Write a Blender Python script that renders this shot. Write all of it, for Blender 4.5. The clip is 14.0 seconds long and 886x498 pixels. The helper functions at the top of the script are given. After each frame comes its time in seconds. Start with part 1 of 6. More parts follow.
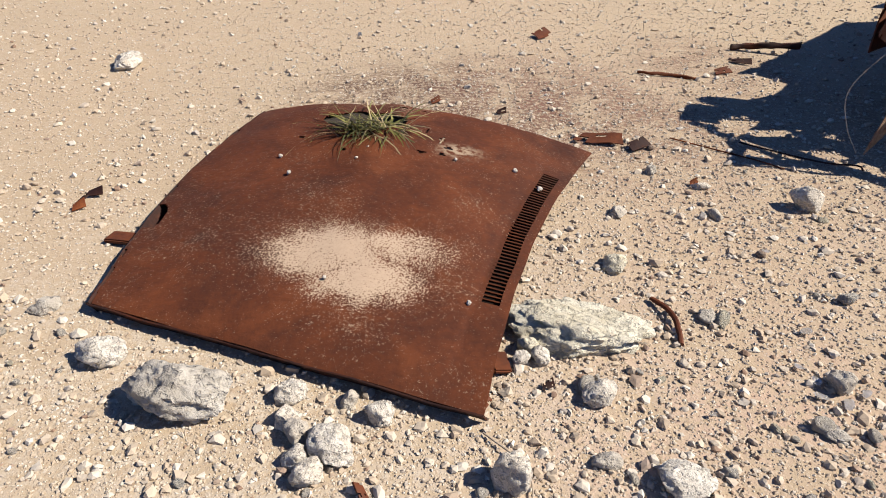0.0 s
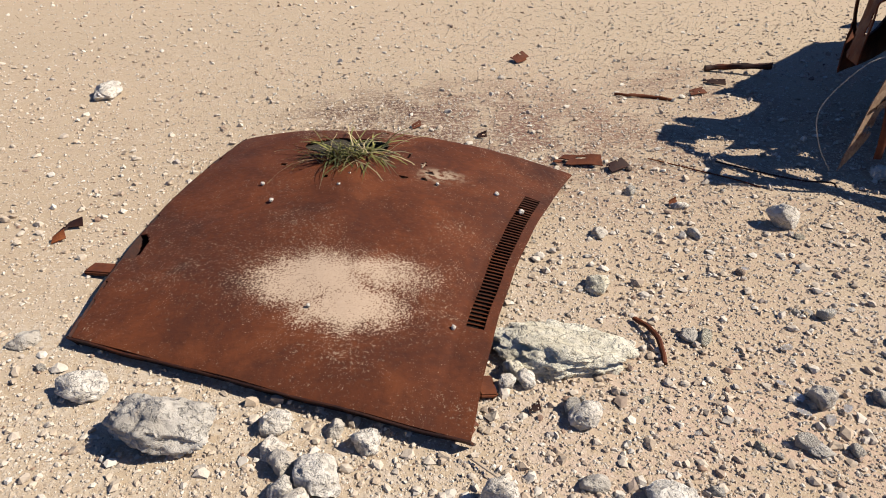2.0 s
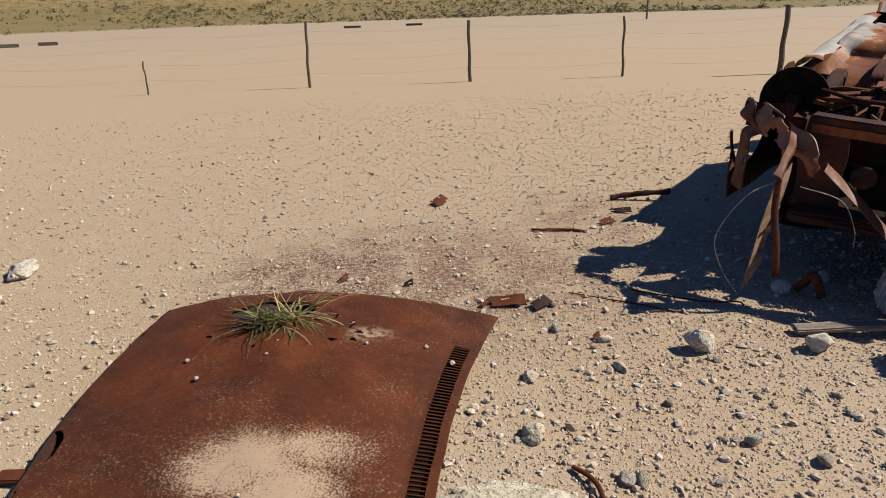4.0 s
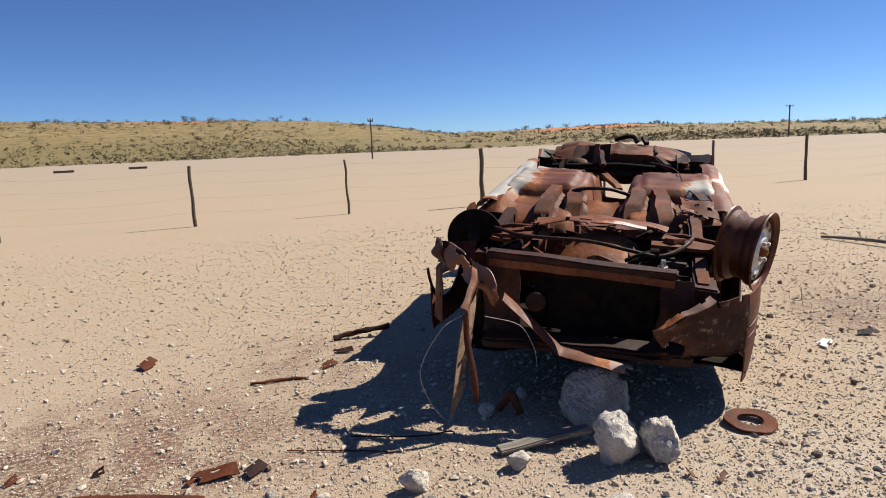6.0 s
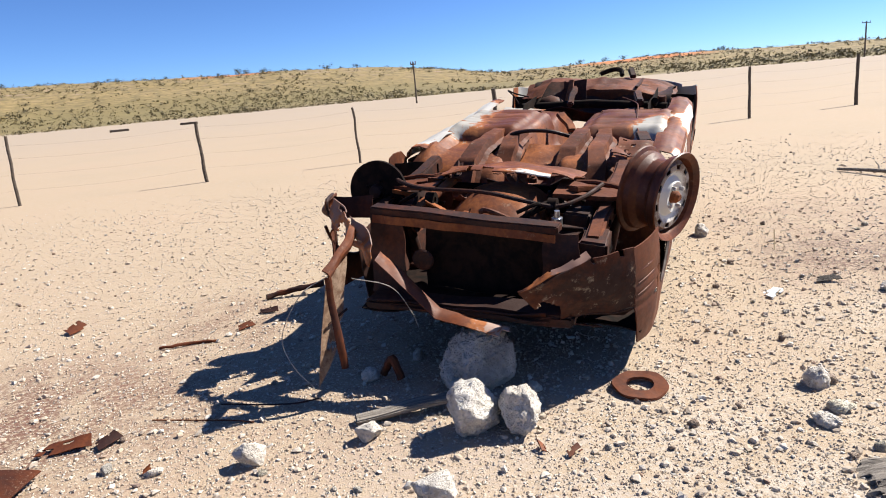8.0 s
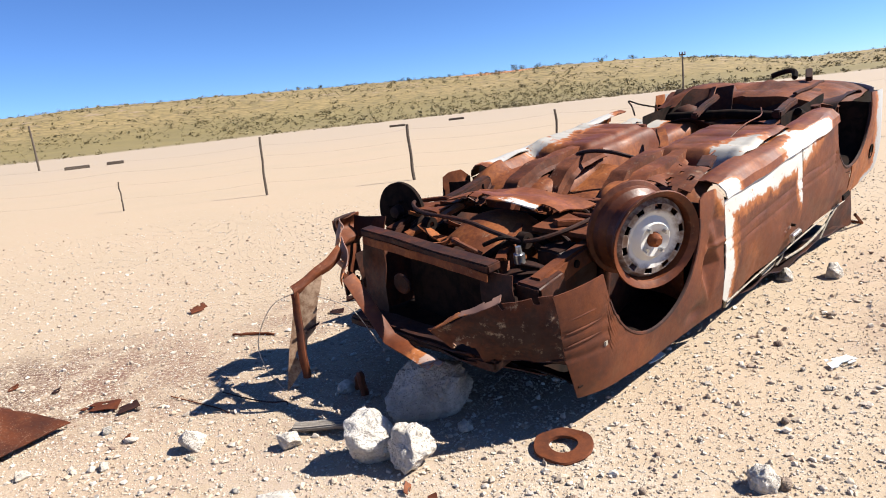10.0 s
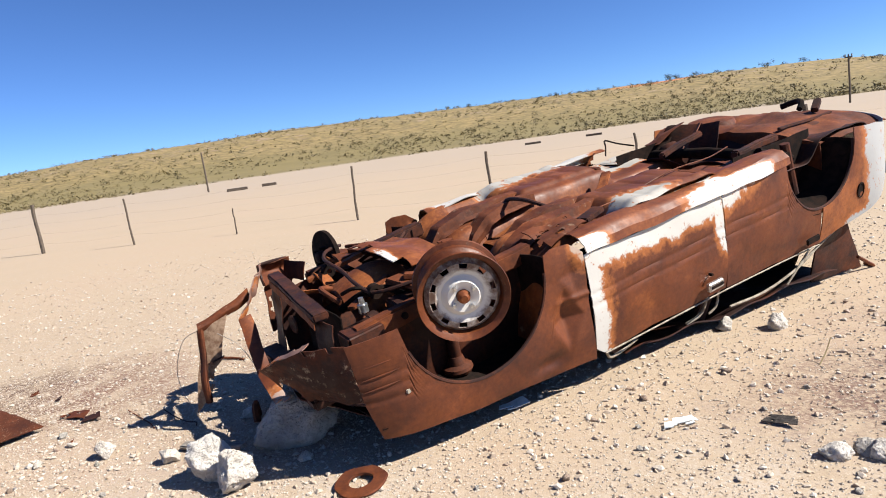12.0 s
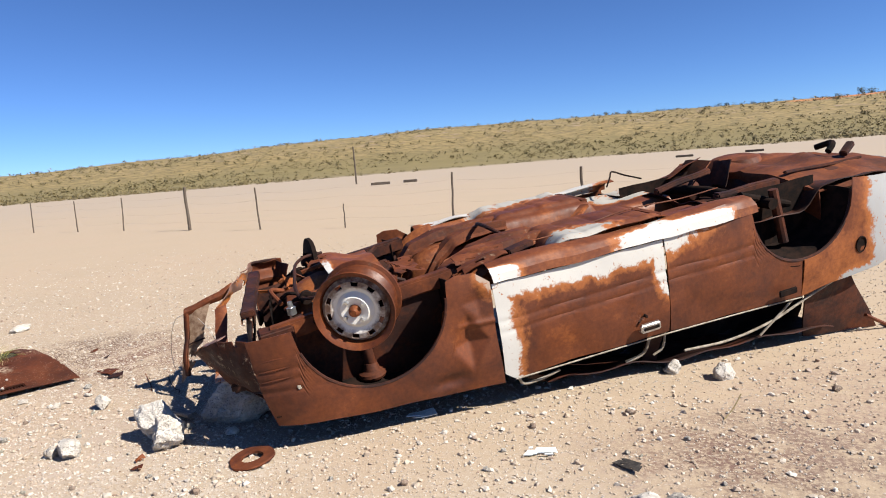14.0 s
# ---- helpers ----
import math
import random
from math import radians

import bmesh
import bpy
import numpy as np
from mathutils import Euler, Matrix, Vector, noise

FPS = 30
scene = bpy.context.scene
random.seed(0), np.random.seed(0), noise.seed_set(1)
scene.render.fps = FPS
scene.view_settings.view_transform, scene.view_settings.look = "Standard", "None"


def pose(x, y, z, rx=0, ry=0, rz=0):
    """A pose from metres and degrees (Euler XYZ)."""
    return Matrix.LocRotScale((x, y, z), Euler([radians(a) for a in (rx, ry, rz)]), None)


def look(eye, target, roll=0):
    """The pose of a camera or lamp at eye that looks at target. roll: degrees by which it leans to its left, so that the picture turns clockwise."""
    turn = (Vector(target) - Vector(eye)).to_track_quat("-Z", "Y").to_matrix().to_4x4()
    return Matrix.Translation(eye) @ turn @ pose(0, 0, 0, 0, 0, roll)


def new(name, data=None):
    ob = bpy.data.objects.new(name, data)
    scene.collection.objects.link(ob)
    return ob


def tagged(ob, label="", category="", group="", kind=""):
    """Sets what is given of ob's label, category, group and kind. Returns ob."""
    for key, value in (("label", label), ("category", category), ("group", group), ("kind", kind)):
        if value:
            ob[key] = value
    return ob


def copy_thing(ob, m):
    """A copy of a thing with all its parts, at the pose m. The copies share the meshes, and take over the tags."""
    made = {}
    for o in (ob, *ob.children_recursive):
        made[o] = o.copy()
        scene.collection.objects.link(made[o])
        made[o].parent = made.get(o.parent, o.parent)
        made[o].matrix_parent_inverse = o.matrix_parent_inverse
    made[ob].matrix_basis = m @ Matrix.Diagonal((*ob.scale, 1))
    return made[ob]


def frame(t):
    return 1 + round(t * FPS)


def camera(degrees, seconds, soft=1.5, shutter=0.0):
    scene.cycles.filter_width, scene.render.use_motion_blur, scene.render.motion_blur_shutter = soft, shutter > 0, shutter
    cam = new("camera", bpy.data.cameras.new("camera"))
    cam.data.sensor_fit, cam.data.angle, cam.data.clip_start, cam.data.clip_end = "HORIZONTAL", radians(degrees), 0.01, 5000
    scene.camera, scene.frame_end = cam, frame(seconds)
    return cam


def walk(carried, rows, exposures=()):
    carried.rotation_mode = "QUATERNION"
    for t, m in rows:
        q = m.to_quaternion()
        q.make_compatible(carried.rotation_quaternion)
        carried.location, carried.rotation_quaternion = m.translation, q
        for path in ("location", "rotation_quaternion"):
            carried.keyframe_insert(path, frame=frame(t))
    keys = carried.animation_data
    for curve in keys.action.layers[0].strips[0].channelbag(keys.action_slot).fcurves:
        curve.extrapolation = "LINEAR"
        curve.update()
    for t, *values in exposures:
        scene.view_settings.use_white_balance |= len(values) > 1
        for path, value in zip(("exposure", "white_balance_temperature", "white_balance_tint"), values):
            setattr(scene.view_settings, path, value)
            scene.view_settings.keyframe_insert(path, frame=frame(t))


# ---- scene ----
cam = camera(68.7, 14.0, 1.0)
PATH = [
    (0, (0.285, 0.044, 1.057), (0.146, 1.717, -0.029), 1.3),
    (0.5, (0.283, 0.049, 1.063), (0.136, 1.721, -0.025), 1.2),
    (1, (0.284, 0.048, 1.06), (0.134, 1.723, -0.023), 0.4),
    (1.5, (0.282, 0.05, 1.067), (0.132, 1.747, 0.02), 1.0),
    (2, (0.288, 0.043, 1.069), (0.193, 1.755, 0.039), 0.9),
    (2.2, (0.289, 0.048, 1.077), (0.212, 1.789, 0.096), 1.2),
    (4.3, (0.345, 0.062, 1.195), (0.509, 1.958, 0.581), -2.9),
    (4.5, (0.36, 0.062, 1.205), (0.612, 1.969, 0.66), -2.7),
    (5, (0.4, 0.068, 1.226), (0.881, 1.971, 0.84), -2.9),
    (5.3, (0.456, 0.043, 1.245), (1.053, 1.914, 0.868), -2.9),
    (5.5, (0.446, 0.067, 1.239), (1.157, 1.903, 0.886), -2.6),
    (5.9, (0.502, 0.045, 1.25), (1.33, 1.837, 0.923), -2.3),
    (6, (0.52, 0.057, 1.238), (1.376, 1.836, 0.914), -2.3),
    (6.5, (0.676, 0.039, 1.228), (1.575, 1.795, 0.901), -2.8),
    (7, (0.861, 0.003, 1.239), (1.721, 1.761, 0.825), -2.0),
    (7.5, (1.088, -0.025, 1.215), (2.012, 1.675, 0.708), -3.9),
    (8, (1.331, -0.075, 1.208), (2.001, 1.747, 0.725), -5.3),
    (8.2, (1.42, -0.106, 1.207), (2.099, 1.716, 0.739), -5.3),
    (10.3, (2.773, -0.315, 1.246), (2.563, 1.628, 0.821), -6.5),
    (10.5, (2.902, -0.336, 1.258), (2.658, 1.6, 0.821), -6.5),
    (11, (3.222, -0.308, 1.226), (2.918, 1.639, 0.881), -5.3),
    (11.5, (3.537, -0.266, 1.263), (3.155, 1.668, 0.929), -7.3),
    (12, (3.901, -0.331, 1.284), (3.349, 1.565, 0.964), -8.0),
    (12.5, (4.177, -0.284, 1.269), (3.544, 1.597, 1.019), -8.1),
    (13, (4.475, -0.219, 1.288), (3.748, 1.626, 1.031), -9.0),
    (13.5, (4.787, -0.234, 1.303), (3.926, 1.555, 1.06), -9.2),
    (13.8, (4.960, -0.206, 1.334), (4.005, 1.530, 1.050), -6.8),
    (14, (5.037, -0.197, 1.309), (4.073, 1.535, 1.043), -4.6),
]

EXPO = [(0, 0.82, 6850, 10), (2.2, 0.72, 6850, 10), (4.5, 0.40, 7300, 10), (5.5, 0.46, 7000, 10), (6.5, 0.98, 6700, 10), (7.5, 1.18, 6600, 10), (8.2, 1.10, 6500, 10), (10.5, 1.24, 6500, 10), (11.3, 1.18, 6450, 10), (12.5, 1.04, 6450, 10), (14, 0.95, 6450, 10)]
walk(cam, [(t, look(eye, target, roll)) for t, eye, target, roll in PATH], EXPO)

# ---- sky and sun ----
SUN_EL, SUN_AZ = radians(44), radians(88)   # azimuth from +y towards +x
world = bpy.data.worlds.new("sky")
scene.world = world
world.use_nodes = True
wn = world.node_tree
wn.nodes.clear()
sky = wn.nodes.new("ShaderNodeTexSky")
sky.sky_type, sky.sun_disc = "NISHITA", False
sky.sun_elevation, sky.sun_rotation = SUN_EL, SUN_AZ
sky.altitude, sky.air_density, sky.dust_density, sky.ozone_density = 4000, 1.0, 0.0, 3.5
bg = wn.nodes.new("ShaderNodeBackground")
bg.inputs["Strength"].default_value = 0.056
wout = wn.nodes.new("ShaderNodeOutputWorld")
tone = wn.nodes.new("ShaderNodeMix")
tone.data_type, tone.blend_type = "RGBA", "MULTIPLY"
tone.inputs[0].default_value = 1.0
tone.inputs[7].default_value = (0.67, 0.90, 1.25, 1)
wn.links.new(sky.outputs[0], tone.inputs[6])
wn.links.new(tone.outputs[2], bg.inputs[0])
wn.links.new(bg.outputs[0], wout.inputs[0])
sun = new("sun", bpy.data.lights.new("sun", "SUN"))
sun.data.energy, sun.data.angle, sun.data.color = 5.0, radians(0.53), (1.0, 0.945, 0.86)
toward = Vector((math.sin(SUN_AZ) * math.cos(SUN_EL), math.cos(SUN_AZ) * math.cos(SUN_EL), math.sin(SUN_EL)))
sun.matrix_world = look(toward * 40, (0, 0, 0))


# ---- material tools ----
class Mat:
    """A small wrapper round a node material."""

    def __init__(self, name, rough=0.8, metal=0.0):
        self.m = bpy.data.materials.new(name)
        self.m.use_nodes = True
        self.t = self.m.node_tree
        self.b = self.t.nodes["Principled BSDF"]
        self.b.inputs["Roughness"].default_value = rough
        self.b.inputs["Metallic"].default_value = metal
        self.pos = self.node("ShaderNodeTexCoord").outputs["Object"]

    def node(self, kind):
        return self.t.nodes.new(kind)

    def put(self, socket, value):
        if isinstance(value, (int, float)):
            socket.default_value = value
        elif isinstance(value, tuple):
            socket.default_value = (*value, 1) if len(value) == 3 and socket.type == "RGBA" else value
        else:
            self.t.links.new(value, socket)

    def noise(self, scale, detail=4.0, rough=0.55, warp=0.0, pos=None):
        n = self.node("ShaderNodeTexNoise")
        self.put(n.inputs["Vector"], pos or self.pos)
        n.inputs["Scale"].default_value, n.inputs["Detail"].default_value = scale, detail
        n.inputs["Roughness"].default_value, n.inputs["Distortion"].default_value = rough, warp
        return n.outputs["Fac"]

    def cells(self, scale, feature="F1", pos=None):
        n = self.node("ShaderNodeTexVoronoi")
        n.feature = feature
        self.put(n.inputs["Vector"], pos or self.pos)
        n.inputs["Scale"].default_value = scale
        return n

    def math(self, op, a, b=0.0, c=0.0):
        n = self.node("ShaderNodeMath")
        n.operation = op
        for k, v in enumerate((a, b, c)):
            self.put(n.inputs[k], v)
        return n.outputs[0]

    def step(self, value, lo, hi):
        """0 below lo, 1 above hi, smooth between (lo may be above hi)."""
        n = self.node("ShaderNodeMapRange")
        n.interpolation_type = "SMOOTHSTEP"
        self.put(n.inputs[0], value)
        if lo > hi:
            n.inputs[1].default_value, n.inputs[2].default_value, n.inputs[3].default_value, n.inputs[4].default_value = hi, lo, 1, 0
        else:
            n.inputs[1].default_value, n.inputs[2].default_value = lo, hi
        return n.outputs[0]

    def xyz(self):
        n = self.node("ShaderNodeSeparateXYZ")
        self.put(n.inputs[0], self.pos)
        return n.outputs

    def mix(self, fac, a, b, blend="MIX"):
        n = self.node("ShaderNodeMix")
        n.data_type, n.blend_type = "RGBA", blend
        self.put(n.inputs[0], fac)
        self.put(n.inputs[6], a)
        self.put(n.inputs[7], b)
        return n.outputs[2]

    def ramp(self, value, *stops):
        n = self.node("ShaderNodeValToRGB")
        e = n.color_ramp.elements
        while len(e) < len(stops):
            e.new(0.5)
        for el, (at, col) in zip(e, stops):
            el.position, el.color = at, (*col, 1)
        self.put(n.inputs[0], value)
        return n.outputs[0]

    def bump(self, height, strength=0.4, dist=0.01, normal=None):
        n = self.node("ShaderNodeBump")
        n.inputs["Strength"].default_value, n.inputs["Distance"].default_value = strength, dist
        self.put(n.inputs["Height"], height)
        if normal:
            self.put(n.inputs["Normal"], normal)
        return n.outputs[0]

    def near(self, x, y, radius, soft):
        """1 within radius of the upright line at x, y."""
        c = self.xyz()
        d = self.math("SQRT", self.math("ADD", self.math("POWER", self.math("SUBTRACT", c[0], x), 2.0), self.math("POWER", self.math("SUBTRACT", c[1], y), 2.0)))
        return self.step(d, radius + soft, radius)

    def done(self, color, normal=None, rough=None):
        self.put(self.b.inputs["Base Color"], color)
        if normal is not None:
            self.put(self.b.inputs["Normal"], normal)
        if rough is not None:
            self.put(self.b.inputs["Roughness"], rough)
        return self.m


RUST_DARK, RUST_MID, RUST_WARM, RUST_ORANGE = (0.022, 0.0075, 0.005), (0.074, 0.0195, 0.0068), (0.128, 0.034, 0.0098), (0.27, 0.084, 0.021)
PAINT = (0.56, 0.545, 0.50)


def rust_color(m, shift=0.0, calm=1.0):
    big, fine = m.noise(3.1, 5, 0.6, 0.6), m.noise(46, 4, 0.6)
    f = m.math("ADD", m.math("MULTIPLY", m.math("SUBTRACT", big, 0.5), 0.75 * calm), m.math("MULTIPLY", fine, 0.3 * calm))
    f = m.math("ADD", f, 0.525 - 0.15 * calm)
    return m.ramp(m.math("ADD", f, shift), (0.30, RUST_DARK), (0.46, RUST_MID), (0.60, RUST_WARM), (0.76, RUST_ORANGE)), fine


def rust_material(name, shift=0.0, dust=0.0, rough=0.72):
    m = Mat(name, rough, 0.0)
    col, fine = rust_color(m, shift)
    if dust:
        spots = m.step(m.noise(19, 6, 0.7), 0.62 - dust * 0.1, 0.72)
        col = m.mix(m.math("MULTIPLY", spots, dust), col, (0.42, 0.32, 0.22))
    normal = m.bump(m.noise(9, 6, 0.65), 0.35, 0.012)
    normal = m.bump(fine, 0.3, 0.002, normal)
    gloss = m.math("MULTIPLY_ADD", m.step(m.noise(8, 5, 0.65), 0.3, 0.7), 0.30, rough - 0.14)
    m.b.inputs["Specular IOR Level"].default_value = 0.28
    return m.done(col, normal, gloss)


def painted_rust(name, fields, shift=0.0, noise_amount=0.55, paint=PAINT):
    """Old white paint left where the fields say, an orange edge round it, and bare rust elsewhere. fields: (axis, from, to) lists, multiplied within a list."""
    m = Mat(name, 0.55)
    col, fine = rust_color(m, shift, 0.85)
    streak = m.node("ShaderNodeMapping")
    streak.inputs["Scale"].default_value = (3, 3, 40)
    m.put(streak.inputs["Vector"], m.pos)
    col = m.mix(m.math("MULTIPLY", m.step(m.noise(2.0, 5, 0.7, 0.2, streak.outputs[0]), 0.55, 0.75), 0.35), col, RUST_DARK)
    c = m.xyz()
    total = None
    for field in fields:
        one = None
        for axis, lo, hi in field:
            v = m.step(c["xyz".index(axis)], lo, hi)
            one = v if one is None else m.math("MULTIPLY", one, v)
        total = one if total is None else m.math("MAXIMUM", total, one)
    f = m.math("ADD", total, m.math("MULTIPLY", m.math("SUBTRACT", m.noise(7, 6, 0.65, 0.6), 0.5), noise_amount * 1.9))
    f = m.math("ADD", f, m.math("MULTIPLY", m.math("SUBTRACT", m.noise(2.6, 3, 0.5, 0.8), 0.55), noise_amount * 1.8))
    f = m.math("ADD", f, m.math("MULTIPLY", m.math("SUBTRACT", m.noise(38, 5, 0.7), 0.5), 0.45))
    halo, white = m.step(f, 0.30, 0.58), m.step(f, 0.58, 0.72)
    col = m.mix(m.math("MULTIPLY", halo, 0.85), col, m.mix(m.noise(30, 4), (0.20, 0.052, 0.013), (0.46, 0.165, 0.042)))
    scuffs = m.math("MULTIPLY", white, m.math("SUBTRACT", 1.0, m.step(m.noise(34, 6, 0.7), 0.60, 0.68)))
    col = m.mix(scuffs, col, m.mix(m.noise(5, 4), tuple(0.82 * k for k in paint), paint))
    normal = m.bump(m.math("ADD", m.math("MULTIPLY", white, 0.4), m.noise(14, 6, 0.65)), 0.3, 0.006)
    gloss = m.math("MULTIPLY_ADD", m.step(m.noise(5, 5, 0.65), 0.3, 0.7), 0.34, 0.44)
    m.b.inputs["Specular IOR Level"].default_value = 0.35
    return m.done(col, normal, gloss)


RUST = rust_material("rusted_steel")
# Darker rust; on the front end it also carries shade in its colour.
RUST_DK_SHADE = rust_material("dark_or_shaded_rusted_steel", -0.20, rough=0.7)
# Speckled rust, darkened to put the nose's turned-away shade into its colour.
NOSE = rust_material("speckled_shaded_rust", -0.15, 0.55)
RUST_BARS = rust_material("rusted_steel_dusty", 0.02, 0.35)
RUST_LIGHT = rust_material("orange_rusted_steel", 0.12, 0.3)
DOOR_FRONT = painted_rust("rusted_front_door_paint", [[("z", -0.33, -0.055)], [("x", 0.96, 0.67)], [("x", 1.54, 1.665), ("z", -0.56, -0.22)]], 0.0, 0.50)
DOOR_REAR = painted_rust("rusted_rear_door_paint", [[("z", -0.30, -0.06), ("x", 2.25, 1.66)]], -0.01, 0.45)
SILL = painted_rust("rusted_sill_paint", [[("x", 1.02, 0.72), ("z", 0.03, 0.0)], [("x", 1.22, 1.55), ("x", 2.3, 2.0), ("z", 0.03, 0.0)]], 0.06, 0.5)
QUARTER = painted_rust("rusted_rear_quarter_paint", [[("x", 2.98, 3.28)], [("x", 2.75, 3.0), ("z", -0.45, -0.66)]], 0.14, 0.45, (0.36, 0.365, 0.36))
FLOORPAN = painted_rust("rusted_floor_paint", [[("y", 0.46, 0.18), ("x", 0.82, 1.0), ("x", 1.75, 1.25)], [("y", 1.10, 1.45), ("x", 0.8, 1.2)], [("x", 1.85, 2.1), ("y", 1.0, 1.3)]], 0.06, 0.85, (0.36, 0.34, 0.30))
FENDER = painted_rust("rusted_wing_paint", [[("x", 0.50, 0.76), ("z", -0.28, -0.06)]], -0.03, 0.5, (0.40, 0.30, 0.23))
STRIP = painted_rust("rusted_bumper_strip_paint", [[("y", 0.95, 0.52)]], 0.02, 0.9, (0.36, 0.25, 0.20))
SCABS = painted_rust("scabby_pink_rust", [[("z", -0.30, 0.08)]], 0.02, 1.0, (0.19, 0.105, 0.08))
FAR_EDGE = painted_rust("rusted_far_sill_paint", [[("x", 0.60, 0.85), ("x", 2.45, 2.1)]], 0.04, 0.55, (0.44, 0.425, 0.395))


def wheel_disc_material():
    m = Mat("worn_silver_wheel_paint", 0.5, 0.0)
    c = m.xyz()
    d = m.math("SQRT", m.math("ADD", m.math("POWER", c[0], 2.0), m.math("POWER", c[2], 2.0)))
    grime = m.math("ADD", m.step(d, 0.070, 0.125), m.math("MULTIPLY", m.math("SUBTRACT", m.noise(22, 6, 0.7), 0.5), 1.1))
    col = m.mix(m.step(grime, 0.55, 1.15), (0.60, 0.58, 0.53), (0.10, 0.05, 0.03))
    return m.done(col, m.bump(m.noise(60, 4), 0.2, 0.002))


def sand_material():
    m = Mat("pale_gravel_pan", 0.95)
    warm, fine, mid = m.noise(0.35, 5, 0.6), m.noise(150, 3, 0.7), m.noise(11, 6, 0.65)
    col = m.ramp(warm, (0.30, (0.50, 0.392, 0.265)), (0.52, (0.53, 0.408, 0.275)), (0.70, (0.53, 0.40, 0.272)))
    col = m.mix(m.math("MULTIPLY", m.step(mid, 0.45, 0.7), 0.35), col, (0.58, 0.47, 0.36))
    c = m.xyz()
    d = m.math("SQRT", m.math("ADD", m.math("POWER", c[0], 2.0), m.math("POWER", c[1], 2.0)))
    close = m.math("MULTIPLY_ADD", m.step(d, 2.6, 8.5), -0.92, 1.0)
    keep = None
    for size, lo, hi, amount in ((48, 0.30, 0.22, 0.75), (95, 0.42, 0.30, 0.8), (210, 0.5, 0.35, 0.7)):
        speck = m.cells(size)
        one = m.step(speck.outputs["Distance"], lo, hi)
        tint = m.node("ShaderNodeSeparateColor")
        m.put(tint.inputs[0], speck.outputs["Color"])
        shade = m.ramp(tint.outputs[0], (0.0, (0.33, 0.24, 0.165)), (0.2, (0.44, 0.33, 0.23)), (0.6, (0.56, 0.45, 0.33)), (1.0, (0.76, 0.67, 0.55)))
        some = m.math("MULTIPLY", m.math("MULTIPLY", one, close), m.step(tint.outputs[1], 0.35, 0.5))
        col = m.mix(m.math("MULTIPLY", some, amount), col, shade)
        keep = some if keep is None else m.math("MAXIMUM", keep, some)
    col = m.mix(m.math("MULTIPLY", m.math("MULTIPLY", m.step(fine, 0.55, 0.72), close), 0.3), col, (0.32, 0.245, 0.18))
    # rust flakes and dark soil round the bonnet and the wreck
    def patch(x, y, r, soft, c, amount, col):
        f = m.math("MULTIPLY", m.near(x, y, r, soft), m.math("MULTIPLY", m.step(m.noise(5, 4, 0.6), 0.30, 0.60), m.step(m.noise(42, 6, 0.75), 0.40, 0.58)))
        return m.mix(m.math("MULTIPLY", f, amount), col, c)
    for x, y, r, soft, c, amount in ((-0.1, 1.0, 0.5, 0.9, (0.66, 0.58, 0.48), 0.7), (2.3, 1.3, 0.5, 0.9, (0.66, 0.60, 0.52), 0.7), (4.3, 1.6, 0.3, 0.8, (0.64, 0.56, 0.46), 0.6), (0.15, 2.95, 0.35, 0.6, (0.11, 0.048, 0.03), 0.9), (0.75, 2.72, 0.3, 0.5, (0.16, 0.065, 0.04), 0.8), (-0.2, 2.95, 0.25, 0.35, (0.11, 0.05, 0.032), 0.85), (0.55, 3.2, 0.3, 0.5, (0.27, 0.14, 0.10), 0.6),
                                     (1.45, 3.6, 0.2, 0.45, (0.20, 0.10, 0.07), 0.7), (1.3, 4.0, 0.1, 0.4, (0.22, 0.11, 0.07), 0.5), (5.0, 2.65, 0.25, 0.4, (0.13, 0.08, 0.06), 0.85),
                                     (5.6, 3.2, 0.5, 0.9, (0.30, 0.19, 0.15), 0.6), (4.6, 2.5, 0.15, 0.5, (0.22, 0.12, 0.09), 0.7), (2.1, 2.6, 0.5, 0.6, (0.26, 0.18, 0.13), 0.6), (1.4, 1.6, 0.3, 1.2, (0.50, 0.34, 0.25), 0.45), (0.85, 0.85, 0.25, 0.5, (0.60, 0.42, 0.32), 0.6)):
        col = patch(x, y, r, soft, c, amount, col)
    # the scrub beyond the edge of the pan
    far = m.math("ADD", d, m.math("MULTIPLY", m.math("SUBTRACT", m.noise(0.03, 4), 0.5), 40.0))
    scrub = m.ramp(m.noise(0.35, 9, 0.78), (0.38, (0.105, 0.080, 0.030)), (0.47, (0.24, 0.178, 0.064)), (0.56, (0.38, 0.278, 0.105)), (0.70, (0.47, 0.34, 0.20)))
    green = m.mix(m.noise(0.12, 7, 0.7), (0.135, 0.108, 0.038), (0.34, 0.265, 0.095))
    rim = m.mix(m.step(far, 150, 205), green, scrub)
    ridge = m.mix(m.math("MULTIPLY", m.step(m.noise(0.16, 6, 0.75), 0.55, 0.66), m.step(d, 190, 240)), rim, (0.40, 0.29, 0.22))
    for x, y, r, soft in ((17, 283, 11, 9), (28, 290, 7, 7), (170, 214, 17, 14), (188, 226, 10, 10)):
        f = m.math("MULTIPLY", m.near(x, y, r, soft), m.step(m.noise(0.12, 4), 0.30, 0.45))
        ridge = m.mix(f, ridge, (0.62, 0.23, 0.07))
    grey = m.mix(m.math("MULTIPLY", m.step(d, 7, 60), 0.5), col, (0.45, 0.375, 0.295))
    col = m.mix(m.step(far, 112, 128), grey, ridge)
    h = m.math("ADD", m.math("MULTIPLY", mid, 1.0), m.math("ADD", m.math("MULTIPLY", fine, 0.25), m.math("MULTIPLY", keep, 0.3)))
    h = m.math("MULTIPLY", h, close)
    return m.done(m.mix(1.0, col, (0.665, 0.66, 0.66), "MULTIPLY"), m.bump(h, 0.45, 0.012))


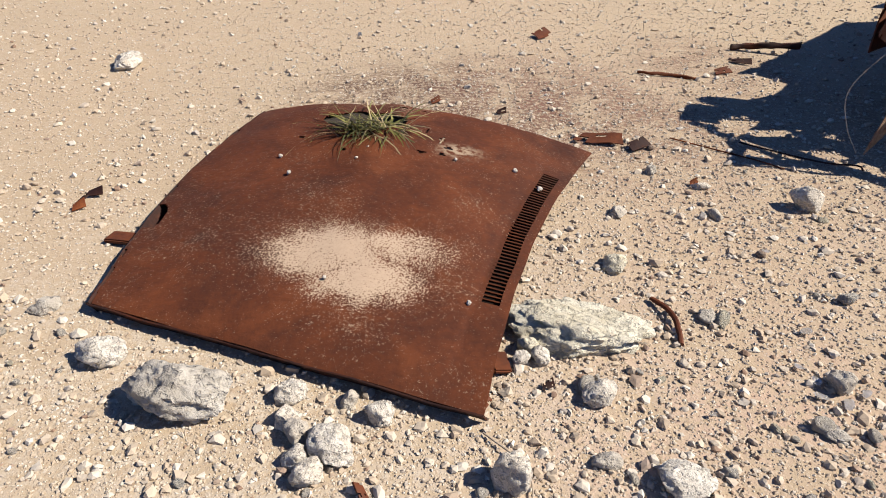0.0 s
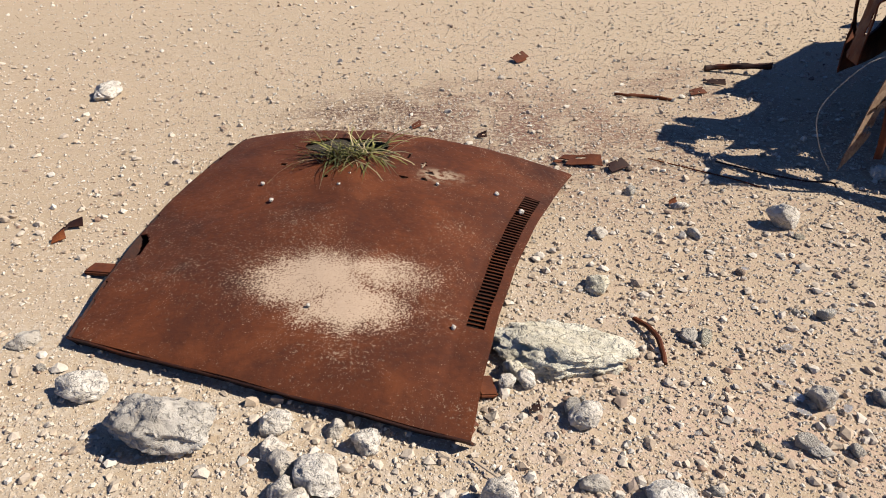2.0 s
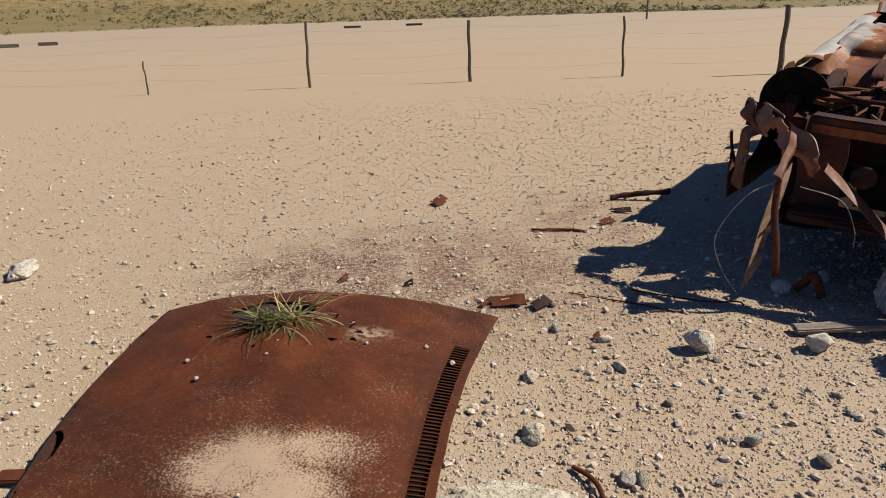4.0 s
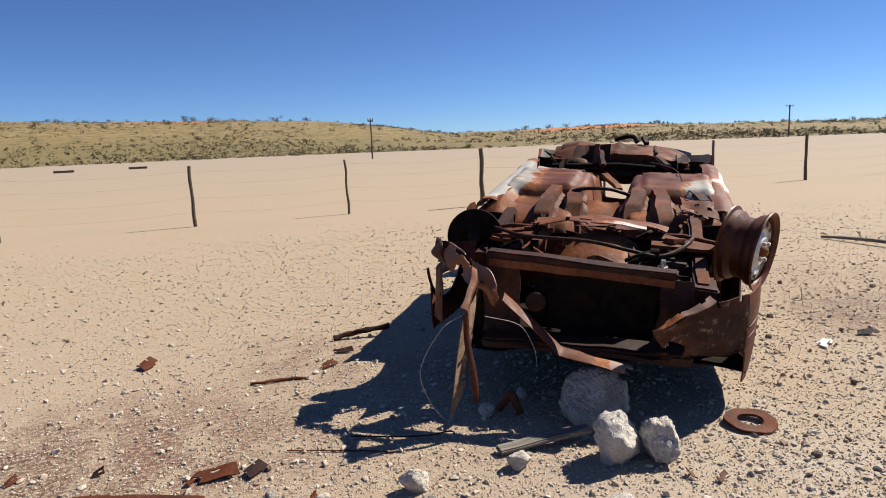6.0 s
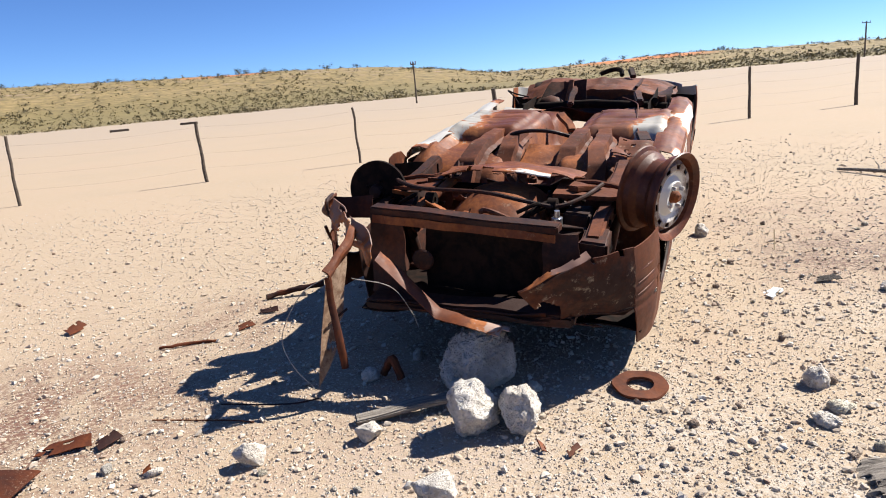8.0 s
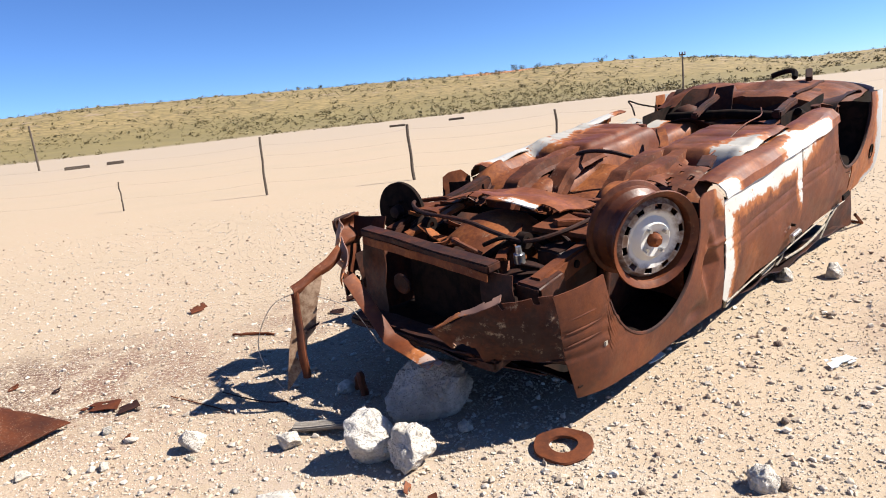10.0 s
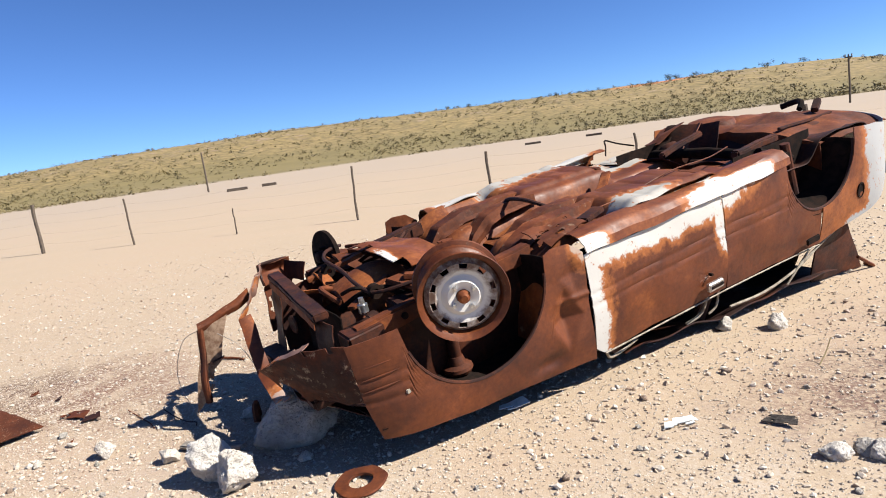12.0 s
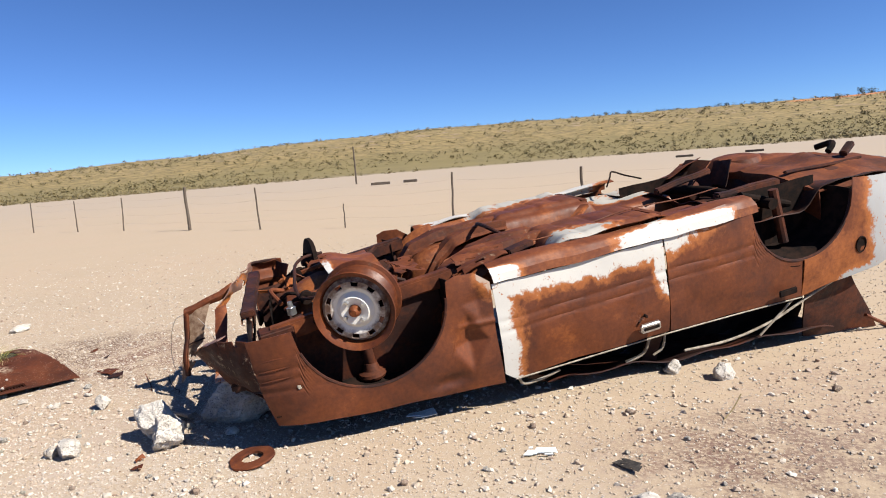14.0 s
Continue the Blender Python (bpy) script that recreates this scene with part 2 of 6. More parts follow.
def stone_material(name, base, light, scale=18):
    m = Mat(name, 0.9)
    info = m.node("ShaderNodeObjectInfo").outputs["Random"]
    col = m.mix(m.step(m.noise(scale, 6, 0.65, 0.4), 0.35, 0.65), base, light)
    col = m.mix(m.math("MULTIPLY", m.step(m.noise(scale * 4, 4), 0.58, 0.72), 0.5), col, (0.36, 0.29, 0.215))
    col = m.mix(m.math("MULTIPLY", info, 0.3), col, (0.52, 0.43, 0.33))
    pits = m.math("ADD", m.noise(scale * 1.6, 8, 0.7), m.math("MULTIPLY", m.step(m.noise(scale * 5, 5, 0.6), 0.62, 0.5), 0.35))
    return m.done(col, m.bump(pits, 0.85, 0.018))


def gravel_material():
    m = Mat("mixed_gravel", 0.92)
    r = m.node("ShaderNodeNewGeometry").outputs["Random Per Island"]
    col = m.ramp(r, (0.0, (0.49, 0.44, 0.375)), (0.3, (0.40, 0.325, 0.245)), (0.52, (0.36, 0.28, 0.205)), (0.76, (0.55, 0.515, 0.455)), (0.93, (0.31, 0.245, 0.19)), (0.985, (0.16, 0.085, 0.055)), (1.0, (0.36, 0.33, 0.30)))
    col = m.mix(m.math("MULTIPLY", m.noise(90, 4), 0.3), col, (0.40, 0.32, 0.24))
    return m.done(col, m.bump(m.noise(120, 4), 0.4, 0.004))


def plain(name, a, b, scale=20, rough=0.8, metal=0.0, bump=0.3):
    m = Mat(name, rough, metal)
    col = m.mix(m.step(m.noise(scale, 6, 0.65, 0.3), 0.35, 0.65), a, b)
    return m.done(col, m.bump(m.noise(scale * 2.5, 5, 0.65), bump, 0.006))


def wood_material(name, a, b):
    m = Mat(name, 0.9)
    mp = m.node("ShaderNodeMapping")
    mp.inputs["Scale"].default_value = (1.5, 22, 22)
    m.put(mp.inputs["Vector"], m.pos)
    g = m.noise(3.0, 6, 0.7, 0.3, mp.outputs[0])
    return m.done(m.mix(m.step(g, 0.35, 0.65), a, b), m.bump(g, 0.7, 0.01))


def leaf_material(name, a, b):
    m = Mat(name, 0.7)
    r = m.node("ShaderNodeNewGeometry").outputs["Random Per Island"]
    return m.done(m.mix(r, a, b))


SAND = sand_material()
STONE_WHITE = stone_material("white_calcrete_stone", (0.47, 0.43, 0.375), (0.63, 0.59, 0.53))
STONE_CREAM = stone_material("cream_calcrete_stone", (0.44, 0.395, 0.295), (0.56, 0.525, 0.43), 12)
STONE_GREY = stone_material("grey_limestone", (0.28, 0.255, 0.22), (0.47, 0.435, 0.385), 9)
STONE_DARK = stone_material("brown_pebble", (0.16, 0.11, 0.08), (0.26, 0.19, 0.14))
GRAVEL = gravel_material()
DISC_PAINT = wheel_disc_material()
RIM_RUST = rust_material("rusted_rim", 0.0, 0.15, 0.5)
# Black for sooty metal, and for shade painted into recesses and openings.
BLACK = plain("soot_and_shade_black", (0.006, 0.005, 0.0045), (0.020, 0.011, 0.008), 15, 0.9)
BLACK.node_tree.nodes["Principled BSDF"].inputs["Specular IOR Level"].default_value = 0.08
CHROME = plain("dull_chrome", (0.45, 0.45, 0.45), (0.65, 0.65, 0.64), 60, 0.3, 0.9, 0.05)
TRIM = plain("faded_cream_trim", (0.15, 0.12, 0.085), (0.32, 0.285, 0.225), 25, 0.7)
MESHCLOTH = plain("tan_dusty_sheet_metal", (0.15, 0.08, 0.045), (0.30, 0.205, 0.135), 30, 0.85)
POST_WOOD = wood_material("weathered_post_wood", (0.055, 0.042, 0.03), (0.13, 0.10, 0.075))
GREY_WOOD = wood_material("grey_driftwood", (0.105, 0.088, 0.072), (0.25, 0.22, 0.185))
WIRE = plain("dull_fence_wire", (0.26, 0.21, 0.16), (0.36, 0.30, 0.24), 40, 0.7, 0.2)
PALE_WIRE = plain("pale_bent_wire", (0.26, 0.225, 0.185), (0.40, 0.36, 0.31), 40, 0.6, 0.2)
GRASS = leaf_material("green_tussock_blades", (0.040, 0.052, 0.012), (0.19, 0.175, 0.042))
STRAW = leaf_material("dry_straw_blades", (0.25, 0.19, 0.09), (0.37, 0.30, 0.165))
BUSH = leaf_material("grey_green_scrub_leaves", (0.080, 0.066, 0.028), (0.20, 0.155, 0.063))
TREE = leaf_material("dark_thorn_tree_leaves", (0.03, 0.04, 0.02), (0.075, 0.085, 0.04))
CHIP = plain("pale_plastic_shard", (0.55, 0.60, 0.60), (0.72, 0.75, 0.74), 30, 0.35)
DUSTY_GLASS = plain("dusty_glass", (0.50, 0.46, 0.41), (0.62, 0.585, 0.54), 30, 0.22)
DUSTY_GLASS.node_tree.nodes["Principled BSDF"].inputs["Transmission Weight"].default_value = 0.45
SOOT = plain("charred_rubber", (0.02, 0.017, 0.015), (0.06, 0.05, 0.042), 40, 0.95, 0, 0.8)


# ---- mesh tools ----
def mesh_object(name, bm, material, parent=None, label="", smooth=True):
    bmesh.ops.recalc_face_normals(bm, faces=bm.faces)
    me = bpy.data.meshes.new(name)
    bm.to_mesh(me)
    bm.free()
    if smooth:
        me.polygons.foreach_set("use_smooth", [True] * len(me.polygons))
    me.materials.append(material)
    if smooth:
        me.set_sharp_from_angle(angle=radians(32))
    ob = new(name, me)
    ob.parent = parent
    if label:
        ob["label"] = label
    return ob


def part(name, bm, material, parent, label="", smooth=True):
    return mesh_object(name, bm, material, parent, label, smooth)


def crisp(ob, degrees=35):
    ob.data.set_sharp_from_angle(angle=radians(degrees))
    return ob


def wobble(p, amount, scale=4.0, seed=0.0):
    v = noise.noise_vector(Vector(p) * scale + Vector((seed, seed * 1.7, -seed)))
    return Vector(p) + v * amount


def sheet(f, na, nb, thick=0.004, dent=0.0, scale=4.0, seed=0.0, keep=None):
    """A panel f(a, b), a and b from 0 to 1, with real thickness, dents, and torn where keep(a, b) is false."""
    bm = bmesh.new()
    rows = []
    for i in range(na + 1):
        rows.append([bm.verts.new(wobble(f(i / na, j / nb), dent, scale, seed)) for j in range(nb + 1)])
    for i in range(na):
        for j in range(nb):
            if keep is None or keep((i + 0.5) / na, (j + 0.5) / nb):
                bm.faces.new((rows[i][j], rows[i + 1][j], rows[i + 1][j + 1], rows[i][j + 1]))
    loose = [v for v in bm.verts if not v.link_faces]
    bmesh.ops.delete(bm, geom=loose, context="VERTS")
    bmesh.ops.recalc_face_normals(bm, faces=bm.faces)
    bmesh.ops.solidify(bm, geom=bm.faces[:], thickness=thick)
    return bm


def lerp(p, q, t):
    return Vector(p) * (1 - t) + Vector(q) * t


def quad(p00, p10, p11, p01):
    return lambda a, b: lerp(lerp(p00, p10, a), lerp(p01, p11, a), b)


def tube(points, radius, sides=8, taper=None, bm=None, smooth_steps=0):
    """A round bar along points."""
    bm = bm or bmesh.new()
    pts = [Vector(p) for p in points]
    if smooth_steps:
        fine = []
        ext = [pts[0] * 2 - pts[1], *pts, pts[-1] * 2 - pts[-2]]
        for k in range(1, len(ext) - 2):
            a, b, c, d = ext[k - 1:k + 3]
            for s in range(smooth_steps):
                t = s / smooth_steps
                fine.append(0.5 * ((2 * b) + (c - a) * t + (2 * a - 5 * b + 4 * c - d) * t * t + (3 * b - a - 3 * c + d) * t ** 3))
        pts = fine + [pts[-1]]
    rings = []
    side = None
    for k, p in enumerate(pts):
        way = (pts[min(k + 1, len(pts) - 1)] - pts[max(k - 1, 0)]).normalized()
        if side is None:
            side = way.orthogonal().normalized()
        side = (side - way * side.dot(way)).normalized()
        up = way.cross(side)
        r = radius * (taper(k / (len(pts) - 1)) if taper else 1)
        rings.append([bm.verts.new(p + (side * math.cos(q) + up * math.sin(q)) * r) for q in [2 * math.pi * i / sides for i in range(sides)]])
    for a, b in zip(rings, rings[1:]):
        for i in range(sides):
            bm.faces.new((a[i], a[(i + 1) % sides], b[(i + 1) % sides], b[i]))
    bm.faces.new(rings[0])
    bm.faces.new(rings[-1])
    return bm


def beam(p, q, wide, high, bevel=0.006, up=(0, 0, 1), bm=None, cuts=0, dent=0.0, seed=0.0):
    """A bevelled bar of rectangular section from p to q."""
    bm2 = bmesh.new()
    p, q = Vector(p), Vector(q)
    way = (q - p).normalized()
    side = way.cross(Vector(up)).normalized()
    top = side.cross(way)
    bmesh.ops.create_cube(bm2, size=1)
    m = Matrix((( *(way * (q - p).length), ), ( *(side * wide), ), ( *(top * high), ))).transposed().to_4x4()
    m.translation = (p + q) / 2
    bmesh.ops.transform(bm2, matrix=m, verts=bm2.verts)
    if cuts:
        long_edges = [e for e in bm2.edges if abs((e.verts[0].co - e.verts[1].co).normalized().dot(way)) > 0.99]
        bmesh.ops.subdivide_edges(bm2, edges=long_edges, cuts=cuts, use_grid_fill=True)
    if bevel:
        bmesh.ops.bevel(bm2, geom=[e for e in bm2.edges if e.calc_face_angle(0) > 0.5], offset=bevel, segments=2, affect="EDGES")
    if dent:
        for v in bm2.verts:
            v.co = wobble(v.co, dent, 5, seed)
    if bm is None:
        return bm2
    me = bpy.data.meshes.new("t")
    bm2.to_mesh(me)
    bm2.free()
    bm.from_mesh(me)
    bpy.data.meshes.remove(me)
    return bm


def block(lo, hi, bevel=0.01, cuts=0, dent=0.0, scale=5, seed=0.0):
    bm = bmesh.new()
    bmesh.ops.create_cube(bm, size=1)
    for v in bm.verts:
        v.co = Vector([(l + h) / 2 + c * (h - l) for l, h, c in zip(lo, hi, v.co)])
    if bevel:
        bmesh.ops.bevel(bm, geom=bm.edges[:], offset=bevel, segments=3, affect="EDGES")
    if cuts:
        bmesh.ops.subdivide_edges(bm, edges=bm.edges[:], cuts=cuts, use_grid_fill=True)
    if dent:
        for v in bm.verts:
            v.co = wobble(v.co, dent, scale, seed)
    return bm


def lathe(profile, sides=48, centre=(0, 0, 0), axis="y", closed=False):
    """A turned shape: profile rows of (radius, along)."""
    bm = bmesh.new()
    rings = []
    for r, h in profile:
        ring = []
        for i in range(sides):
            q = 2 * math.pi * i / sides
            c, s = r * math.cos(q), r * math.sin(q)
            ring.append(bm.verts.new(Vector(centre) + Vector((c, h, s) if axis == "y" else (c, s, h))))
        rings.append(ring)
    pairs = list(zip(rings, rings[1:])) + ([(rings[-1], rings[0])] if closed else [])
    for a, b in pairs:
        for i in range(sides):
            bm.faces.new((a[i], a[(i + 1) % sides], b[(i + 1) % sides], b[i]))
    if not closed:
        for ring, (r, h) in ((rings[0], profile[0]), (rings[-1], profile[-1])):
            if r > 1e-4:
                bm.faces.new(ring)
    return bm


# ---- the ground: one sheet from the gravel pan over the scrub hills to the horizon ----
SKYLINE = [(-180, 0.5), (-110, 0.9), (-75, 1.3), (-62, 1.48), (-53, 1.76), (-42, 2.36), (-32, 2.74), (-21, 2.78), (-14, 2.66), (-6, 2.54), (2, 2.42), (7.5, 2.38), (14, 2.08), (21, 1.5), (26, 0.72), (30, 0.62), (38, 0.88), (51, 0.54), (62, 0.38), (90, 0.35), (180, 0.5)]


def skyline(az):
    xs = [a for a, _ in SKYLINE]
    return float(np.interp(az, xs, [e for _, e in SKYLINE]))


def ground_z(x, y):
    d = math.hypot(x, y)
    if d < 14:
        return 0.0
    az = math.degrees(math.atan2(x - 2, y))
    crest, foot = 330.0, 118.0
    top = crest * math.tan(radians(skyline(az))) + 1.2
    k = min(max((d - foot) / (crest - foot), 0), 1)
    z = top * (k * k * (3 - 2 * k)) ** 0.85
    if d > crest:
        z -= (d - crest) * 0.012 if d < 900 else (900 - crest) * 0.012
        z = max(z, 0.0)
    z += k * 1.3 * noise.noise(Vector((x * 0.03, y * 0.03, 0))) * (1 if d < 400 else 0.3)
    return z + min((d - 14) / 60, 1) * 0.06 * noise.noise(Vector((x * 0.08, y * 0.08, 3)))


def build_ground():
    seg = 288
    radii = [0.0] + list(np.geomspace(0.3, 14, 24)) + list(np.geomspace(16, 110, 22)) + list(np.linspace(116, 400, 46)) + list(np.geomspace(430, 4200, 12))
    verts, faces = [(0, 0, 0)], []
    for r in radii[1:]:
        for i in range(seg):
            q = 2 * math.pi * i / seg
            x, y = r * math.sin(q), r * math.cos(q)
            verts.append((x, y, ground_z(x, y)))
    for i in range(seg):
        faces.append((0, 1 + i, 1 + (i + 1) % seg))
    for k in range(len(radii) - 2):
        a, b = 1 + k * seg, 1 + (k + 1) * seg
        for i in range(seg):
            j = (i + 1) % seg
            faces.append((a + i, b + i, b + j, a + j))
    me = bpy.data.meshes.new("ground")
    me.from_pydata(verts, [], faces)
    me.polygons.foreach_set("use_smooth", [True] * len(me.polygons))
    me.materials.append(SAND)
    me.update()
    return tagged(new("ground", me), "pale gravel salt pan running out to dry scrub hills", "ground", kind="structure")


build_ground()
rng = random.Random(7)

# ---- the wreck: x runs to the tail, y to the far side, z up; it lies on its roof ----
def car_pose():
    yaw, tilt, lean = radians(45.5), radians(7.0), radians(3.8)
    u = Vector((math.cos(yaw) * math.cos(tilt), math.sin(yaw) * math.cos(tilt), math.sin(tilt)))
    v0 = Vector((-math.sin(yaw), math.cos(yaw), 0))
    v = v0 * math.cos(lean) + u.cross(v0) * math.sin(lean)
    m = Matrix((u, v, u.cross(v))).transposed().to_4x4()
    m.translation = (3.23, 2.169, 0.662)
    return m


CAR = new("wrecked_car")
CAR.matrix_world = car_pose()
tagged(CAR, "burnt-out rusted saloon car upside down on its crushed roof", "car wreck")
CAR_IN = car_pose().inverted()
WIDE = 1.62


def local_ground(u, v):
    """Height of the ground under the car, in the car's own frame."""
    m = car_pose()
    p = m @ Vector((u, v, 0))
    return -p.z / (m.to_3x3() @ Vector((0, 0, 1))).z


def side_y(z, far=False):
    y = 0.015 + 0.30 * max(0.0, abs(z + 0.24) - 0.06) ** 2
    return WIDE - y if far else y


def side_panel(u0, u1, top, low, far=False, na=40, nb=14, dent=0.012, seed=0.0, crease=True):
    """A body side: for each place along the car from its upper to its lower edge."""
    def f(a, b):
        u = u0 + (u1 - u0) * a
        z = top(u) * (1 - b) + low(u) * b
        y = side_y(z, far)
        if u0 < -0.5:
            u += (float(np.interp(z, [-0.478, -0.305, -0.04], [-0.456, -0.493, -0.518])) + 0.518) * max(0.0, 1 - (u - u0) / 0.25)
        curl = 0.072 * max(0.0, (-0.24 - u) / 0.27) ** 2
        y += -curl if far else curl
        if not crease and u < -0.1:
            for zc in (-0.20, -0.25, -0.30):
                y += (0.004 if not far else -0.004) * math.exp(-((z - zc) / 0.012) ** 2) * min(1.0, (-0.1 - u) * 6)
        if crease:
            for zc in (-0.26, -0.32):
                y += (0.0045 if not far else -0.0045) * math.exp(-((z - zc - 0.02 * (u - 1)) / 0.008) ** 2)
        return Vector((u, y, z))
    return sheet(f, na, nb, 0.006, dent, 3.2, seed)


def arch(u, centre, zc, r, top):
    d = r * r - (u - centre) ** 2
    return min(top, zc - math.sqrt(d)) if d > 0 else top


def build_body_sides():
    for far in (False, True):
        wing_mat = FENDER if not far else RUST
        low = lambda u: np.interp(u, [-0.52, -0.456, 0.2, 0.68], [-0.474, -0.480, -0.555, -0.60])
        top = lambda u: np.interp(u, [-0.52, -0.31, 0.44, 0.50, 0.60, 0.68], [-0.042, -0.030, 0.0, 0.02, 0.015, -0.045])
        u0 = -0.518 if not far else -0.24
        wing = part("front_wing", side_panel(u0, 0.676, lambda u: arch(u, 0.07, -0.03, 0.375, top(u)), low, far, 96, 66, 0.011, 3.0 + far, False), wing_mat, CAR, "rusted front wing with an open wheel arch")
        for v in wing.data.vertices:
            u, z = v.co.x, v.co.z
            push = 0.050 * max(0.0, 1.0 - abs(u - 0.53) / 0.10 - abs(z + 0.33) / 0.17) + 0.022 * max(0.0, 1.0 - abs(u - 0.60) / 0.09 - abs(z + 0.12) / 0.10) + 0.022 * math.exp(-((u - 0.40) / 0.09) ** 2 - ((z + 0.50) / 0.035) ** 2)
            push -= 0.012 * math.exp(-((z + 0.215 + 0.04 * u) / 0.012) ** 2) * min(1.0, max(0.0, (u - 0.46) / 0.06))
            v.co.y += -push if far else push
        if not far:
            for zc in (-0.135, -0.185, -0.235):
                line = [(u, side_y(zc) + 0.072 * max(0.0, (-0.24 - u) / 0.27) ** 2 + 0.001, zc + 0.10 * (u + 0.3)) for u in np.linspace(-0.485, -0.335, 9)]
                part("pressed_rib", tube(line, 0.005, 8, lambda t: 0.4 + 0.6 * math.sin(math.pi * t)), wing_mat, wing)
            part("marker_lamp_hole", block((-0.335, 0.018, -0.31), (-0.315, 0.03, -0.285), 0.004), TRIM, wing, "small pale marker lamp stub")
        lip = [(0.07 + 0.375 * math.cos(q), side_y(-0.03 - 0.375 * math.sin(q), far) + (0.006 if not far else -0.006), -0.03 - 0.375 * math.sin(q)) for q in np.linspace(0.1, math.pi - 0.3, 26)]
        part("arch_lip", tube(lip, 0.008, 6), RUST_DK_SHADE, wing)
        door = part("front_door", side_panel(0.690, 1.688, lambda u: -0.062 - 0.004 * (u - 0.7), lambda u: np.interp(u, [0.69, 0.74, 1.7], [-0.55, -0.592, -0.605]), far, 40, 52, 0.010, 5.0 + far), DOOR_FRONT if not far else RUST, CAR, "front door, rusted with white paint along its edges")
        rear_top = lambda u: arch(u, 2.64, -0.05, 0.365, np.interp(u, [1.7, 2.28, 2.7], [-0.066, -0.055, -0.05]))
        rear = part("rear_door", side_panel(1.700, 2.62, rear_top, lambda u: np.interp(u, [1.7, 2.62], [-0.605, -0.65]), far, 56, 52, 0.010, 7.0 + far), DOOR_REAR if not far else RUST, CAR, "rear door, brown with rust")
        quarter_low = lambda u: np.interp(u, [2.62, 3.2, 3.6, 3.78], [-0.65, -0.60, -0.50, -0.42])
        quarter_top = lambda u: arch(u, 2.64, -0.05, 0.365, np.interp(u, [2.6, 3.0, 3.3, 3.78], [0.0, 0.0, -0.03, -0.14]))

        def quarter(a, b):
            u = 2.625 + 1.15 * a
            z = quarter_top(u) * (1 - b) + quarter_low(u) * b
            inward = 0.28 * max(0.0, (u - 3.2) / 0.58) ** 2.2
            y = side_y(z) + inward
            return Vector((u, WIDE - y if far else y, z))
        q = part("rear_quarter", sheet(quarter, 70, 30, 0.006, 0.012, 3, 9.0 + far), QUARTER, CAR, "rear quarter panel fading from rust to white paint")
        if not far:
            # No hole is cut: a black disc paints the dark inside the filler.
            hole = lathe([(0.0, 0.004), (0.033, 0.003), (0.036, -0.002), (0.040, -0.001), (0.040, 0.02)], 28, (0, 0, 0))
            for v in hole.verts:
                v.co.z *= 1.3
            ho = part("filler_hole_disc", hole, BLACK, q, "black disc standing for the dark of the filler hole")
            ho.matrix_local = pose(3.06, side_y(-0.42) - 0.006, -0.425, 6, 0, 0)
        lip = [(2.64 + 0.365 * math.cos(w), side_y(-0.05 - 0.365 * math.sin(w), far) + (0.008 if not far else -0.008), -0.05 - 0.365 * math.sin(w)) for w in np.linspace(0.05, math.pi - 0.1, 26)]
        part("arch_lip", tube(lip, 0.010, 6), RUST_DK_SHADE, q)
        # inner wheel housings and walls, near-black to stand in for deep shade
        for c, zc, r, dep, nm in ((2.64, -0.05, 0.40, 0.30, "rear_wheel_housing"),):
            def hood(a, b, c=c, zc=zc, r=r, dep=dep):
                w = math.pi * (0.02 + 0.96 * a)
                y = 0.03 + dep * b
                return Vector((c + r * math.cos(w), WIDE - y if far else y, zc - r * math.sin(w) * (1.0 - 0.15 * b)))
            house = part(nm, sheet(hood, 24, 6, 0.005, 0.015, 5, 2.0 + c), BLACK, CAR, "wheel housing with its deep shade put in as black")
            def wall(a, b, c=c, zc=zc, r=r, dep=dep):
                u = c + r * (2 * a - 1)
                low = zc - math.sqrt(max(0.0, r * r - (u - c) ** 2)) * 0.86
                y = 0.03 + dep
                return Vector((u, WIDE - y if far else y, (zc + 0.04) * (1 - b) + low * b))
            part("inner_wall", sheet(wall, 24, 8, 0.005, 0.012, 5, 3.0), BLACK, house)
        # Wall added behind the arch; its black stands in for the shade there.
        def splash(a, b):
            y = 0.04 + 0.28 * a
            return Vector((0.475 + 0.02 * math.sin(3 * a), WIDE - y if far else y, -0.02 - 0.50 * b))
        part("splash_panel", sheet(splash, 8, 12, 0.005, 0.02, 5, 4.0), BLACK, CAR, "panel added behind the wheel, black in place of shade")
        # sill
        ya, yb = (0.0, 0.16) if not far else (WIDE - 0.16, WIDE)
        def sill(a, b, ya=ya, yb=yb, far=far):
            u = 0.695 + 1.62 * a
            prof = [(0.012, -0.058), (0.02, -0.02), (0.055, 0.012), (0.11, 0.022), (0.16, 0.012)]
            t = b * (len(prof) - 1)
            k = min(int(t), len(prof) - 2)
            y, z = lerp((*prof[k], 0), (*prof[k + 1], 0), t - k)[:2]
            z += 0.012 * math.sin(a * 9) * b
            return Vector((u, WIDE - y if far else y, z))
        part("sill", sheet(sill, 60, 12, 0.006, 0.012, 5, 11.0), SILL if not far else FAR_EDGE, CAR, "sill with flaking white paint over rust")
        # trim along the waist of the doors
        yv = lambda z: side_y(z, far) + (-0.006 if not far else 0.006)
        part("waist_trim", tube([(u, yv(z), z) for u, z in ((0.74, -0.597), (1.2, -0.604), (1.69, -0.612), (2.2, -0.632), (2.62, -0.655))], 0.0045, 6), TRIM, door)
